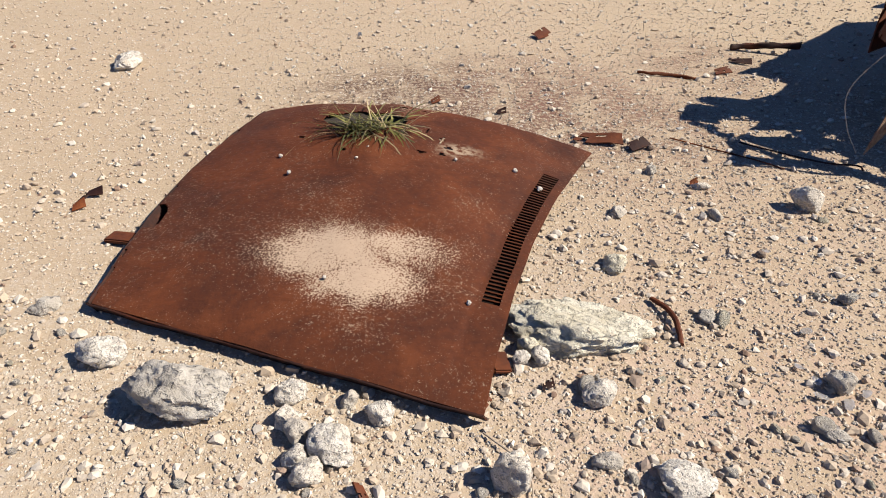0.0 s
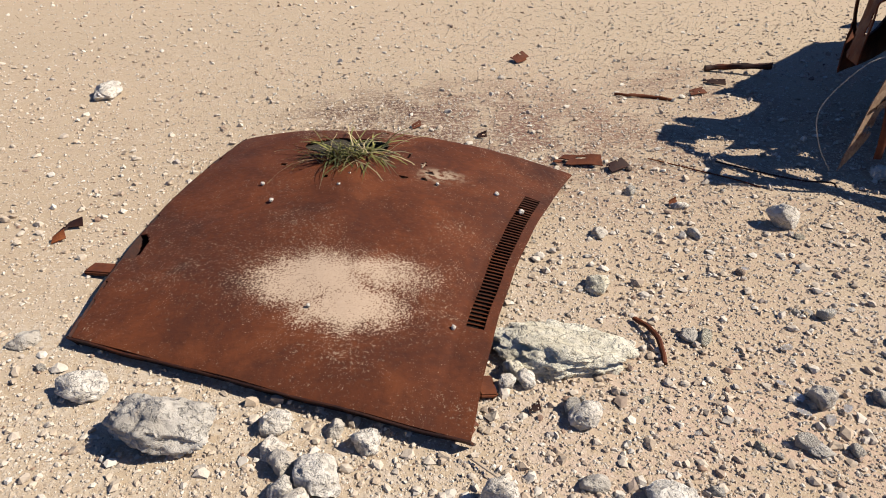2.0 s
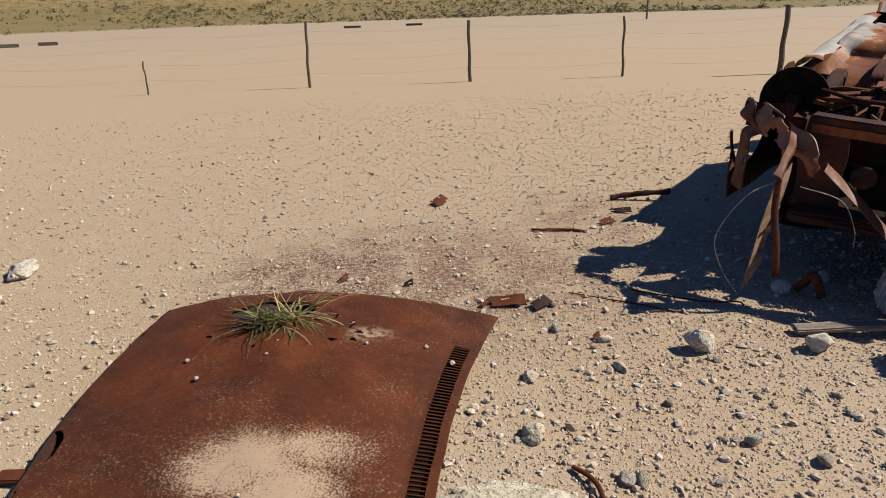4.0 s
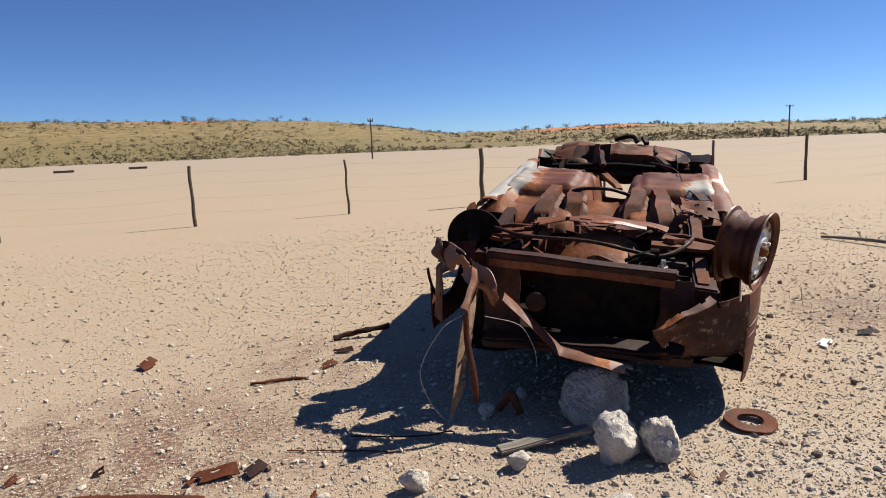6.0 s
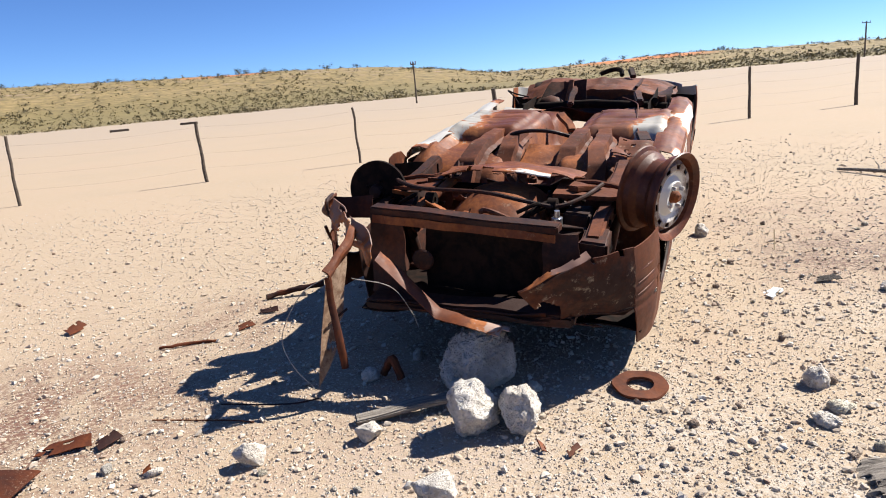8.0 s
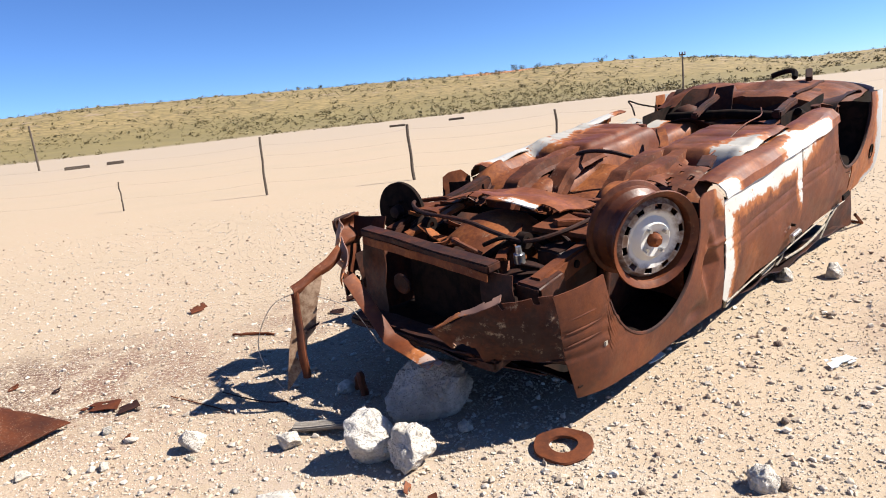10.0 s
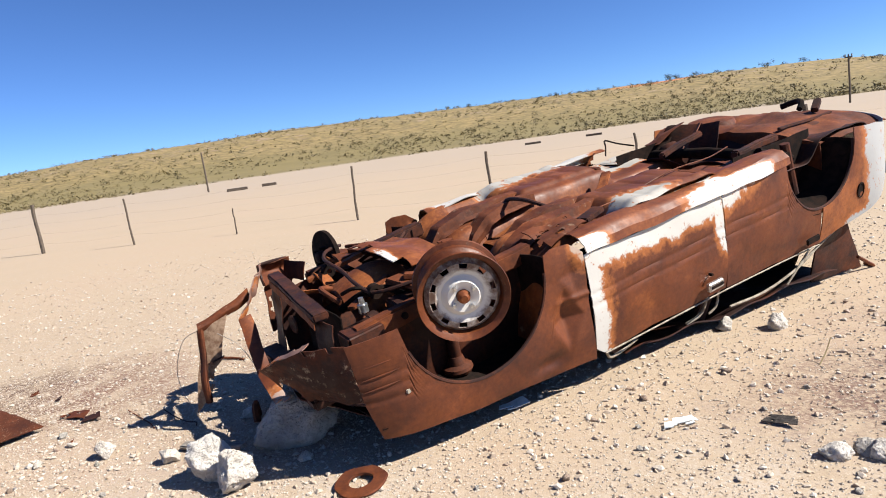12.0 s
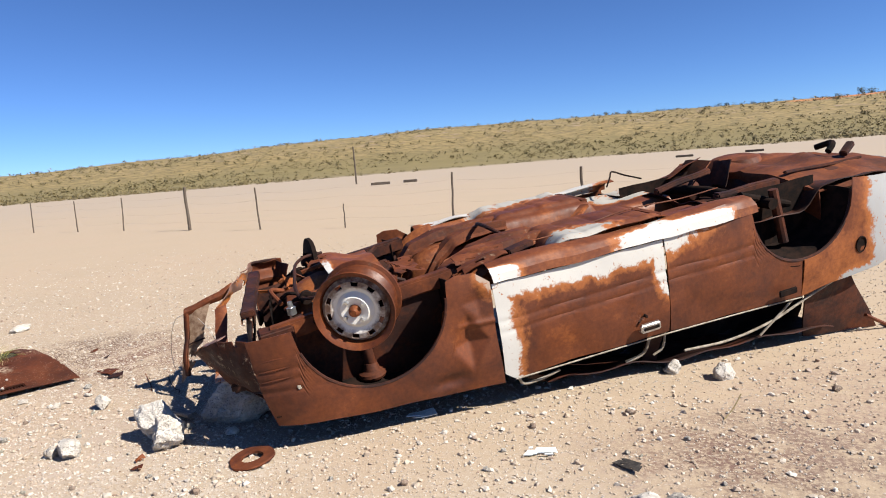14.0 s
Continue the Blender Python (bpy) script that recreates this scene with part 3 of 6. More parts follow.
        if not far:
            body = part("door_handle", block((1.475, -0.022, -0.545), (1.60, 0.006, -0.495), 0.008, 0), CHROME, door, "dull chrome door handle")
            # Both recesses are solid black blocks that stand in for a hollow's shade.
            part("recess_shade_block", block((1.487, -0.027, -0.530), (1.588, -0.018, -0.512), 0.004), BLACK, body)
            part("key_lock", lathe([(0.0, -0.012), (0.008, -0.012), (0.009, 0.01)], 12, (1.52, 0.0, -0.455)), BLACK, door)
            part("recess_shade_block", block((2.42, -0.003, -0.595), (2.55, 0.012, -0.555), 0.006), BLACK, rear, "black block standing for the shade of an empty handle recess")


def build_underbody():
    def floor(a, b):
        u, y = 0.78 + 1.66 * a, 0.13 + (WIDE - 0.26) * b
        t = abs(y - WIDE / 2)
        ramp = 1 / (1 + math.exp(-(u - 1.12) / 0.012))
        back = 1 / (1 + math.exp(-(u - 1.84) / 0.015))
        z = -0.055 + 0.07 * ramp - 0.10 * back
        z -= 0.24 / (1 + math.exp((t - 0.13) / 0.014))
        pan = 1 / (1 + math.exp((abs(t - 0.45) - 0.215) / 0.008)) / (1 + math.exp((abs(u - 1.47) - 0.30) / 0.010))
        z += 0.026 * pan
        for uc in (1.30, 1.47, 1.64):
            z -= 0.006 * pan * math.exp(-((u - uc) / 0.016) ** 2)
        if t > 0.60:
            z += 0.06 * min(1.0, (t - 0.60) / 0.06) * (1 - ramp * 0.8)
        return Vector((u, y, z))
    part("floor_pan", sheet(floor, 110, 100, 0.006, 0.014, 5, 21.0), FLOORPAN, CAR, "pressed floor pan, rust with pale paint showing")

    def toe(a, b):
        y = 0.10 + (WIDE - 0.20) * b
        t = abs(y - WIDE / 2)
        u = 0.80 - 0.36 * math.sin(a * 1.57) ** 0.8
        z = -0.028 - 0.42 * (1 - math.cos(a * 1.57)) ** 1.15 - 0.05 * max(0.0, (t - 0.58) / 0.15) ** 2
        tunnel = 1 / (1 + math.exp((t - 0.14) / 0.016))
        side = min(1.0, max(0.0, (t - 0.55) / 0.08))
        return Vector((u + 0.18 * tunnel * (0.3 + a), y, z - 0.20 * tunnel * (1 - a) + 0.06 * side * (1 - a)))
    part("bulkhead", sheet(toe, 36, 84, 0.006, 0.022, 4, 22.0), RUST_LIGHT, CAR, "rusted bulkhead with two footwells")
    # rails running forward from the floor
    for y, s, dy in ((0.415, 1, 0.03), (1.15, 2, 0.0), (0.62, 3, -0.02), (0.98, 4, 0.02)):
        if s < 3:
            pts = [(0.42, y, -0.22), (0.47, y, -0.11), (0.56, y, -0.02), (0.72, y + dy, 0.030), (0.95, y + dy, 0.034), (1.20, y + 2 * dy, 0.030)]
        else:
            pts = [(0.60, y, -0.18), (0.68, y, -0.08), (0.80, y, 0.005), (0.94, y + dy, 0.030), (1.04, y + dy, 0.034), (1.18, y + dy, 0.030)]
        def rail(a, b, pts=pts):
            t = a * (len(pts) - 1)
            k = min(int(t), len(pts) - 2)
            p = lerp(pts[k], pts[k + 1], t - k)
            prof = ((-0.075, -0.05), (-0.05, -0.035), (-0.042, 0.006), (0.042, 0.006), (0.05, -0.035), (0.075, -0.05))
            j = min(int(b * 5), 4)
            y, z = lerp((*prof[j], 0), (*prof[j + 1], 0), b * 5 - j)[:2]
            return p + Vector((0, y * (1.25 - 0.3 * a), z))
        part("chassis_rail", sheet(rail, 30, 10, 0.005, 0.010, 8, s), RUST_BARS, CAR, "curved box-section rail")
    for y0, y1, s in ((0.20, 0.60, 1), (1.02, 1.42, 2)):
        part("seat_crossmember", beam((1.80, y0, 0.015), (1.80, y1, 0.015), 0.05, 0.035, 0.008, cuts=6, dent=0.010, seed=s + 3), RUST, CAR)
    part("gearbox_hoop", tube([(1.03, 1.06, 0.0), (1.0, 1.0, 0.04), (0.98, 0.90, 0.062), (0.98, 0.78, 0.062), (1.01, 0.69, 0.035), (1.05, 0.62, 0.0)], 0.012, 8, smooth_steps=5), RUST_DK_SHADE, CAR, "dark bent gearbox hoop")
    part("tunnel_plate", sheet(quad((0.75, 0.70, -0.16), (1.12, 0.72, -0.06), (1.12, 0.93, -0.06), (0.75, 0.95, -0.16)), 12, 8, 0.005, 0.02, 7, 4.0), RUST_LIGHT, CAR, "orange rusted plate in the tunnel")
    part("brake_pipe", tube([(0.95, 0.24, 0.05), (1.3, 0.30, 0.035), (1.7, 0.34, 0.06), (2.1, 0.40, 0.03), (2.5, 0.55, 0.0)], 0.004, 6, smooth_steps=5), RUST_BARS, CAR)
    part("jacking_bracket", beam((0.86, 0.20, 0.03), (1.02, 0.24, 0.045), 0.07, 0.03, 0.006), RUST_DK_SHADE, CAR)
    # tail: axle tunnel, tank, spare wheel well, lamps panel
    def tail_floor(a, b):
        u, y = 2.35 + 1.35 * a, 0.22 + (WIDE - 0.44) * b
        z = -0.06 - 0.13 / (1 + math.exp((abs(u - 2.66) - 0.25) / 0.02)) + 0.02 * math.sin(y * 14)
        return Vector((u, y, z - 0.08 * max(0, (u - 3.4) / 0.3)))
    part("boot_floor", sheet(tail_floor, 40, 36, 0.006, 0.035, 4, 31.0), RUST_DK_SHADE, CAR)
    def tray(a, b):
        y = 0.20 + 1.24 * b
        top = -0.008 - 0.095 * max(0.0, (0.74 - y) / 0.54) ** 2.2 - 0.02 * max(0.0, (y - 1.1) / 0.3)
        if a < 0.2:
            return Vector((2.95 + 0.02 * a, y, top - 0.17 * (1 - a / 0.2) ** 1.0))
        k = (a - 0.2) / 0.8
        ridge = 0.012 * math.exp(-((y - 0.86) / 0.03) ** 2) + 0.010 * math.exp(-((y - 1.12) / 0.03) ** 2)
        return Vector((2.955 + 0.82 * k, y, top + ridge - 0.09 * max(0.0, k - 0.7) ** 1.3 + 0.012 * math.sin(k * 12) * (y > 0.7)))
    tray_part = part("boot_tray", sheet(tray, 44, 44, 0.006, 0.020, 5, 33), RUST, CAR, "upturned boot floor with a dark front face")
    part("stiffener", beam((2.99, 0.50, 0.0), (3.66, 0.52, -0.03), 0.03, 0.018, 0.005, cuts=6, dent=0.006, seed=3), RUST_DK_SHADE, tray_part)
    part("spare_wheel_well", lathe([(0.0, 0.025), (0.12, 0.028), (0.17, 0.015), (0.19, -0.03)], 30, (3.24, 1.22, 0.012), "z"), RUST, tray_part)
    part("differential", lathe([(0.0, -0.13), (0.05, -0.12), (0.095, -0.07), (0.115, 0.0), (0.095, 0.07), (0.05, 0.12), (0.0, 0.13)], 20, (2.72, 1.18, -0.13)), RUST_DK_SHADE, CAR, "rusted differential casing")
    part("upright_plate", sheet(quad((2.74, 1.40, -0.10), (2.80, 1.02, -0.16), (3.00, 1.10, 0.055), (2.90, 1.36, 0.065)), 12, 12, 0.006, 0.02, 7, 35), RUST_DK_SHADE, CAR, "dark torn plate standing up behind the axle")
    part("spring_plate", sheet(quad((2.62, 0.98, -0.08), (2.84, 1.00, 0.09), (2.88, 1.05, 0.08), (2.66, 1.04, -0.09)), 10, 4, 0.006, 0.01, 6, 36), RUST, CAR)
    part("spring_plate", sheet(quad((2.86, 0.90, -0.10), (2.94, 0.92, 0.07), (2.96, 1.10, 0.06), (2.88, 1.12, -0.10)), 8, 8, 0.006, 0.02, 6, 37), RUST_DK_SHADE, CAR)
    part("torn_panel", sheet(quad((2.66, 1.24, -0.02), (2.90, 1.22, 0.08), (2.94, 1.42, 0.05), (2.70, 1.44, -0.03)), 12, 10, 0.005, 0.035, 6, 38), RUST, CAR, "crumpled torn floor panel")
    part("trailing_arm", beam((2.30, 0.93, -0.02), (2.80, 0.98, 0.03), 0.05, 0.04, 0.01, cuts=4, dent=0.012, seed=2), RUST_DK_SHADE, CAR)
    part("trailing_arm", beam((2.35, 0.40, -0.02), (2.90, 0.48, -0.04), 0.06, 0.05, 0.01, cuts=4, dent=0.01, seed=5), RUST_DK_SHADE, CAR)
    part("axle_tube", tube([(2.62, 0.22, -0.10), (2.62, 0.8, -0.07), (2.62, 1.40, -0.10)], 0.035, 12), BLACK, CAR, "bare rear axle tube")
    part("spring_strut", tube([(2.70, 0.24, -0.36), (2.66, 0.26, -0.02)], 0.03, 10), RUST_DK_SHADE, CAR)
    hook = part("towing_hook", tube([(3.58, 0.70, 0.02), (3.64, 0.72, 0.055), (3.70, 0.78, 0.06), (3.72, 0.86, 0.04), (3.70, 0.92, 0.02)], 0.022, 8, smooth_steps=4), BLACK, CAR, "bent towing bracket")
    part("bracket", beam((3.60, 0.60, 0.0), (3.72, 0.64, 0.055), 0.05, 0.04, 0.006), RUST_DK_SHADE, hook)
    def valance(a, b):
        y = 0.16 + (WIDE - 0.32) * a
        t = (a - 0.5) * 2
        return Vector((3.80 - 0.14 * t ** 4 + 0.02 * b, y, -0.04 - 0.40 * b - 0.05 * t ** 2))
    part("rear_valance", sheet(valance, 36, 12, 0.006, 0.025, 4, 37), QUARTER, CAR, "rear panel with pale paint")
    for y, z in ((0.035, -0.44),):
        part("side_reflector", block((3.33, y + 0.03, z - 0.02), (3.40, y + 0.05, z + 0.02), 0.006), RUST_LIGHT, CAR)


def build_front_end():
    front = part("radiator_crossmember", beam((-0.42, 1.24, 0.017), (-0.485, 0.38, 0.002), 0.07, 0.035, 0.006, cuts=12, dent=0.006, seed=3), RUST_DK_SHADE, CAR, "rusted upper radiator crossmember")
    part("flange", sheet(quad((-0.455, 1.23, 0.002), (-0.52, 0.39, -0.012), (-0.525, 0.39, -0.045), (-0.46, 1.23, -0.033)), 30, 4, 0.004, 0.006, 8, 1), RUST_LIGHT, front)
    # uprights, lower crossmember, side plates
    part("radiator_upright", sheet(quad((-0.44, 1.25, 0.0), (-0.46, 1.08, -0.01), (-0.52, 1.06, -0.36), (-0.50, 1.25, -0.36)), 8, 14, 0.005, 0.014, 8, 4), RUST_DK_SHADE, CAR)
    part("radiator_upright", sheet(quad((-0.49, 0.44, -0.01), (-0.47, 0.30, -0.02), (-0.50, 0.28, -0.30), (-0.53, 0.46, -0.30)), 8, 14, 0.005, 0.014, 8, 5), RUST_DK_SHADE, CAR)
    part("lower_crossmember", beam((-0.56, 1.22, -0.36), (-0.58, 0.30, -0.33), 0.12, 0.05, 0.012, cuts=12, dent=0.015, seed=7), RUST_DK_SHADE, CAR)
    part("slam_panel", sheet(quad((-0.62, 1.20, -0.34), (-0.66, 0.40, -0.30), (-0.55, 0.40, -0.40), (-0.52, 1.20, -0.42)), 20, 6, 0.005, 0.018, 6, 8), RUST_DK_SHADE, CAR)
    # Dark sheet added to cover a gap that showed light under the nose.
    part("valance", sheet(quad((-0.655, 0.40, -0.325), (-0.625, 1.20, -0.365), (-0.44, 0.95, -0.45), (-0.44, 0.22, -0.43)), 14, 8, 0.005, 0.012, 6, 33), RUST_DK_SHADE, CAR, "dark sheet added under the nose to close a light gap")
    # inner wings and longitudinal rails
    for y, s in ((0.27, 1), (1.34, 2)):
        # Near rail keeps the lit rust, far rail has shade in its colour.
        part("front_rail", beam((-0.40 if s == 1 else -0.22, y, -0.10), (0.56, y, -0.03), 0.07, 0.09, 0.012, cuts=10, dent=0.01, seed=s), RUST if s == 1 else RUST_DK_SHADE, CAR, "box-section front rail")
        part("inner_wing", sheet(quad((-0.44, y, -0.10), (0.50, y, -0.08), (0.52, y + (0.06 if s == 1 else -0.06), -0.50), (-0.44, y + (0.03 if s == 1 else -0.03), -0.44)), 20, 10, 0.005, 0.02, 5, 10 + s), RUST_DK_SHADE, CAR)
    part("rail_end_box", block((-0.46, 0.20, -0.15), (-0.28, 0.31, -0.06), 0.01, 1, 0.012, 6, 9), RUST_DK_SHADE, CAR)
    # engine bay bottom seen from above: added black panel, blocks sun and hides lit ground
    part("engine_bay_shade_panel", sheet(quad((-0.46, 0.055, -0.42), (0.62, 0.06, -0.55), (0.62, 1.34, -0.54), (-0.50, 1.32, -0.44)), 16, 16, 0.006, 0.03, 5, 12), BLACK, CAR, "added black panel that keeps the engine bay in shade")
    # Black sheet behind the radiator opening, standing in for the shade inside.
    part("radiator_shade_sheet", sheet(quad((-0.36, 1.02, -0.06), (-0.38, 0.46, -0.07), (-0.40, 0.46, -0.36), (-0.38, 1.02, -0.36)), 10, 8, 0.006, 0.01, 6, 13), BLACK, CAR)
    lamp = part("headlamp_bowl", lathe([(0.075, 0.0), (0.085, 0.012), (0.075, 0.03), (0.05, 0.05), (0.0, 0.06)], 24, (0, 0, 0)), RUST_DK_SHADE, CAR, "empty headlamp bowl")
    lamp.matrix_local = pose(-0.46, 1.0, -0.20, 0, 0, -85) @ Matrix.Diagonal((0.6, 0.6, 0.6, 1))
    # suspension
    def subframe(a, b):
        y = 1.12 - 0.70 * a
        u = -0.04 + 0.30 * b
        return Vector((u, y, 0.055 + 0.055 * math.sin(a * 3.1) * (1 - 0.3 * b) + 0.012 * math.sin(b * 6) - 0.03 * b))
    part("suspension_subframe", sheet(subframe, 26, 12, 0.006, 0.016, 6, 14, lambda a, b: not (b < 0.2 and noise.noise(Vector((a * 9, 1.3, 0))) > 0.1)), painted_rust("rusted_subframe_paint", [[("x", 0.03, -0.02), ("y", 0.95, 0.5)]], 0.12, 0.7), CAR, "arched suspension subframe with a torn bright edge")
    def sump(a, b):
        q = math.pi * (a - 0.5)
        return Vector((-0.28 + 0.34 * b, 0.76 - 0.23 * math.sin(q), -0.17 + 0.17 * math.cos(q) * (0.75 + 0.25 * math.sin(3.1 * b)) + 0.06 * b))
    part("engine_sump", sheet(sump, 24, 14, 0.006, 0.012, 6, 15), RUST_LIGHT, CAR, "brown rusted engine sump")
    part("anti_roll_bar", tube([(0.02, 1.34, 0.03), (-0.10, 1.25, 0.045), (-0.17, 1.10, 0.04), (-0.20, 0.80, 0.045), (-0.22, 0.60, 0.02), (-0.20, 0.46, -0.005), (-0.10, 0.36, 0.01), (0.04, 0.30, 0.03)], 0.010, 8, smooth_steps=5), RUST_DK_SHADE, CAR, "bent anti-roll bar")
    for y0, y1, s in ((0.50, 0.18, 1), (1.08, 1.38, 2)):
        arm = part("control_arm", sheet(quad((-0.10, y0, 0.02), (0.10, y0, 0.03), (0.02, y1, 0.0), (-0.04, y1, 0.0)), 10, 8, 0.02, 0.012, 6, 16 + s, lambda a, b: ((a - 0.5) / 0.22) ** 2 + ((b - 0.35) / 0.2) ** 2 > 1), RUST, CAR, "triangular control arm")
        part("bush", lathe([(0.014, -0.02), (0.035, -0.02), (0.035, 0.02), (0.014, 0.02)], 16, (-0.18, y0 - 0.02, -0.01), "y", True), BLACK, arm)
        part("tie_rod", tube([(0.12, y0, 0.01), (0.10, (y0 + y1) / 2, 0.02), (0.07, y1, 0.0)], 0.012, 8), RUST_BARS, CAR)
        part("strut", tube([(0.02, y1 + (0.04 if s == 1 else -0.04), -0.02), (0.06, y1 + (0.12 if s == 1 else -0.12), -0.48)], 0.03, 12), RUST_DK_SHADE, CAR)
        part("strut_mount", lathe([(0.03, -0.06), (0.066, -0.06), (0.074, -0.045), (0.070, -0.030), (0.045, -0.018), (0.034, 0.02)], 20, (0.05, y1 + (0.10 if s == 1 else -0.10), -0.40), "z"), RUST_DK_SHADE, CAR, "dusty rusted strut mount")
        k = 1 if s == 1 else -1
        part("steering_knuckle", sheet(quad((-0.03, y1 + 0.05 * k, -0.02), (0.10, y1 + 0.05 * k, -0.03), (0.12, y1 + 0.12 * k, -0.30), (-0.02, y1 + 0.13 * k, -0.26)), 8, 12, 0.012, 0.022, 8, 60 + s, lambda a, b: ((a - 0.5) / 0.2) ** 2 + ((b - 0.6) / 0.12) ** 2 > 1), RUST, CAR, "rusted steering knuckle")
    hubf = part("brake_disc", lathe([(0.0, -0.03), (0.05, -0.03), (0.06, 0.0), (0.140, 0.005), (0.150, 0.012), (0.150, 0.035), (0.06, 0.04), (0.0, 0.05)], 40, (0, 0, 0)), BLACK, CAR, "sooty brake drum with no wheel")
    hubf.matrix_local = pose(-0.03, 1.41, -0.02, 6, 0, 98)
    part("hub", lathe([(0.0, 0.09), (0.03, 0.085), (0.036, 0.05), (0.036, 0.03)], 16, (0, 0, 0)), RUST_DK_SHADE, hubf)
    for q in range(4):
        part("stud", lathe([(0.0, 0.075), (0.008, 0.075), (0.008, 0.03)], 8, (0.055 * math.cos(q * 1.571 + 0.4), 0, 0.055 * math.sin(q * 1.571 + 0.4))), BLACK, hubf)
    # torn nose of the near wing: level along its top, then sloping to a torn point
    def nose_top(a):
        return Vector((-0.518 - 0.265 * a, 0.092 + 0.372 * a, float(np.interp(a, [0, 0.40, 0.55, 1], [-0.042, -0.036, -0.058, -0.148])))) + Vector((-0.03, -0.03, 0)) * math.sin(math.pi * a) * 0.6

    def nose(a, b):
        r = lerp(nose_top(a), lerp((-0.494, 0.077, -0.305), (-0.67, 0.40, -0.315), a), b)
        return r + Vector((-0.012, -0.012, 0)) * math.sin(math.pi * a) * math.sin(math.pi * b)
    snout = part("wing_nose", sheet(nose, 36, 22, 0.006, 0.022, 8, 17, lambda a, b: not (b < 0.10 and noise.noise(Vector((a * 11, 2.0, 0))) > 0.28) and not (a > 0.80 and b > 0.55 + 0.4 * noise.noise(Vector((a * 9, b * 3, 5))))), NOSE, CAR, "torn nose of the wing, speckled, darkened for its shaded side")
    part("torn_lip", sheet(lambda a, b: nose_top(0.42 + 0.58 * a) + Vector((0.055, 0.030, 0.010)) * b * (1.0 - 0.75 * a), 26, 5, 0.004, 0.014, 11, 44, lambda a, b: b < 0.75 + 0.5 * noise.noise(Vector((a * 10, 3.3, 0)))), SCABS, snout, "ragged pale folded lip")
    def nose_low(a, b):
        return lerp(lerp((-0.494, 0.08, -0.310), (-0.65, 0.42, -0.315), a), lerp((-0.40, 0.14, -0.40), (-0.45, 0.42, -0.39), a), b)
    part("wing_return", sheet(nose_low, 12, 6, 0.005, 0.02, 7, 18), RUST_DK_SHADE, CAR)
    # fallen bumper strip
    path = [(-0.655, 1.115, -0.108), (-0.673, 0.975, -0.220), (-0.690, 0.845, -0.326), (-0.698, 0.69, -0.350), (-0.706, 0.54, -0.368)]
    def strip(a, b):
        t = a * (len(path) - 1)
        k = min(int(t), len(path) - 2)
        p = lerp(path[k], path[k + 1], t - k)
        return p + Vector((-0.070, -0.004, -0.012)) * (b - 0.5) * (1.0 - 0.1 * a) + Vector((0.002, -0.005, 0.005)) * math.sin(b * 3.14)
    part("bumper_strip", sheet(strip, 40, 6, 0.005, 0.005, 9, 19, lambda a, b: not (a > 0.96 and b > 0.5)), STRIP, CAR, "bent bumper strip with chipped pale paint")
    # far wing remains: an upright plate with a rolled rim, and what hangs from it
    def plate(a, b):
        top = lerp((-0.436, 1.472, 0.046), (-0.241, 1.556, 0.016), a)
        low = lerp((-0.47, 1.47, -0.36), (-0.27, 1.585, -0.40), a)
        hollow = Vector((-0.012, 0.045, 0)) * math.sin(math.pi * a) * math.sin(math.pi * min(1.0, b * 3.2)) * (b < 0.32)
        return lerp(top, low, b) + Vector((0, -0.055, 0)) * math.exp(-((b - 0.26) / 0.07) ** 2) + hollow
    wing_plate = part("wing_plate", sheet(plate, 16, 44, 0.006, 0.016, 7, 20, lambda a, b: b < 0.3 or noise.noise(Vector((a * 3, b * 7, 4))) < 0.28 + 0.4 * (1 - b)), RUST, CAR, "upright torn plate of the far wing with a rolled rim")
    part("rolled_rim", tube([plate(a, b) for a, b in ((0, 0.28), (0, 0.14), (0.02, 0.02), (0.3, 0), (0.7, 0), (0.98, 0.02), (1, 0.14), (1, 0.26))], 0.009, 7, smooth_steps=4), RUST_DK_SHADE, wing_plate)
    part("wing_plate", sheet(quad((-0.20, 1.36, 0.0), (-0.27, 1.54, 0.01), (-0.30, 1.54, -0.10), (-0.24, 1.36, -0.10)), 8, 6, 0.006, 0.012, 7, 21), RUST_DK_SHADE, CAR)
    def crumple(a, b):
        mid = [(-0.44, 1.45, 0.005), (-0.50, 1.36, 0.0), (-0.575, 1.25, -0.045), (-0.655, 1.135, -0.095)]
        t = a * 3
        k = min(int(t), 2)
        p = lerp(mid[k], mid[k + 1], t - k)
        return p + Vector((-0.065, -0.010, -0.130)) * (b - 0.40) * (1.0 - 0.35 * a) + Vector((-0.014, -0.014, 0.004)) * math.cos(b * 7 + a * 9) * 0.7
    part("crumpled_flange", sheet(crumple, 26, 14, 0.005, 0.022, 10, 27, lambda a, b: noise.noise(Vector((a * 5, b * 3, 11))) < 0.36), SCABS, CAR, "crumpled flange scabbed with pale pink paint")
    def stay(a, b):
        p = lerp((-0.575, 1.275, -0.045), (-0.872, 1.238, -0.118), a)
        return p + Vector((-0.012, -0.018, -0.045)) * (b - 0.5) + Vector((0, -0.016, 0.006)) * math.sin(b * 3.14)
    part("wing_stay", sheet(stay, 26, 5, 0.007, 0.013, 9, 22), RUST_BARS, CAR, "twisted rusted stay")
    def hanging(a, b):
        p = lerp((-0.868, 1.232, -0.115), (-0.943, 1.158, -0.490), a)
        return p + Vector((-0.034, 0.012, 0.0)) * (b - 0.5) + Vector((0.0, -0.014, 0)) * math.sin(b * 3.14)
    part("hanging_strip", sheet(hanging, 24, 5, 0.006, 0.012, 7, 23), RUST, CAR, "rusted channel strip hanging towards the ground")
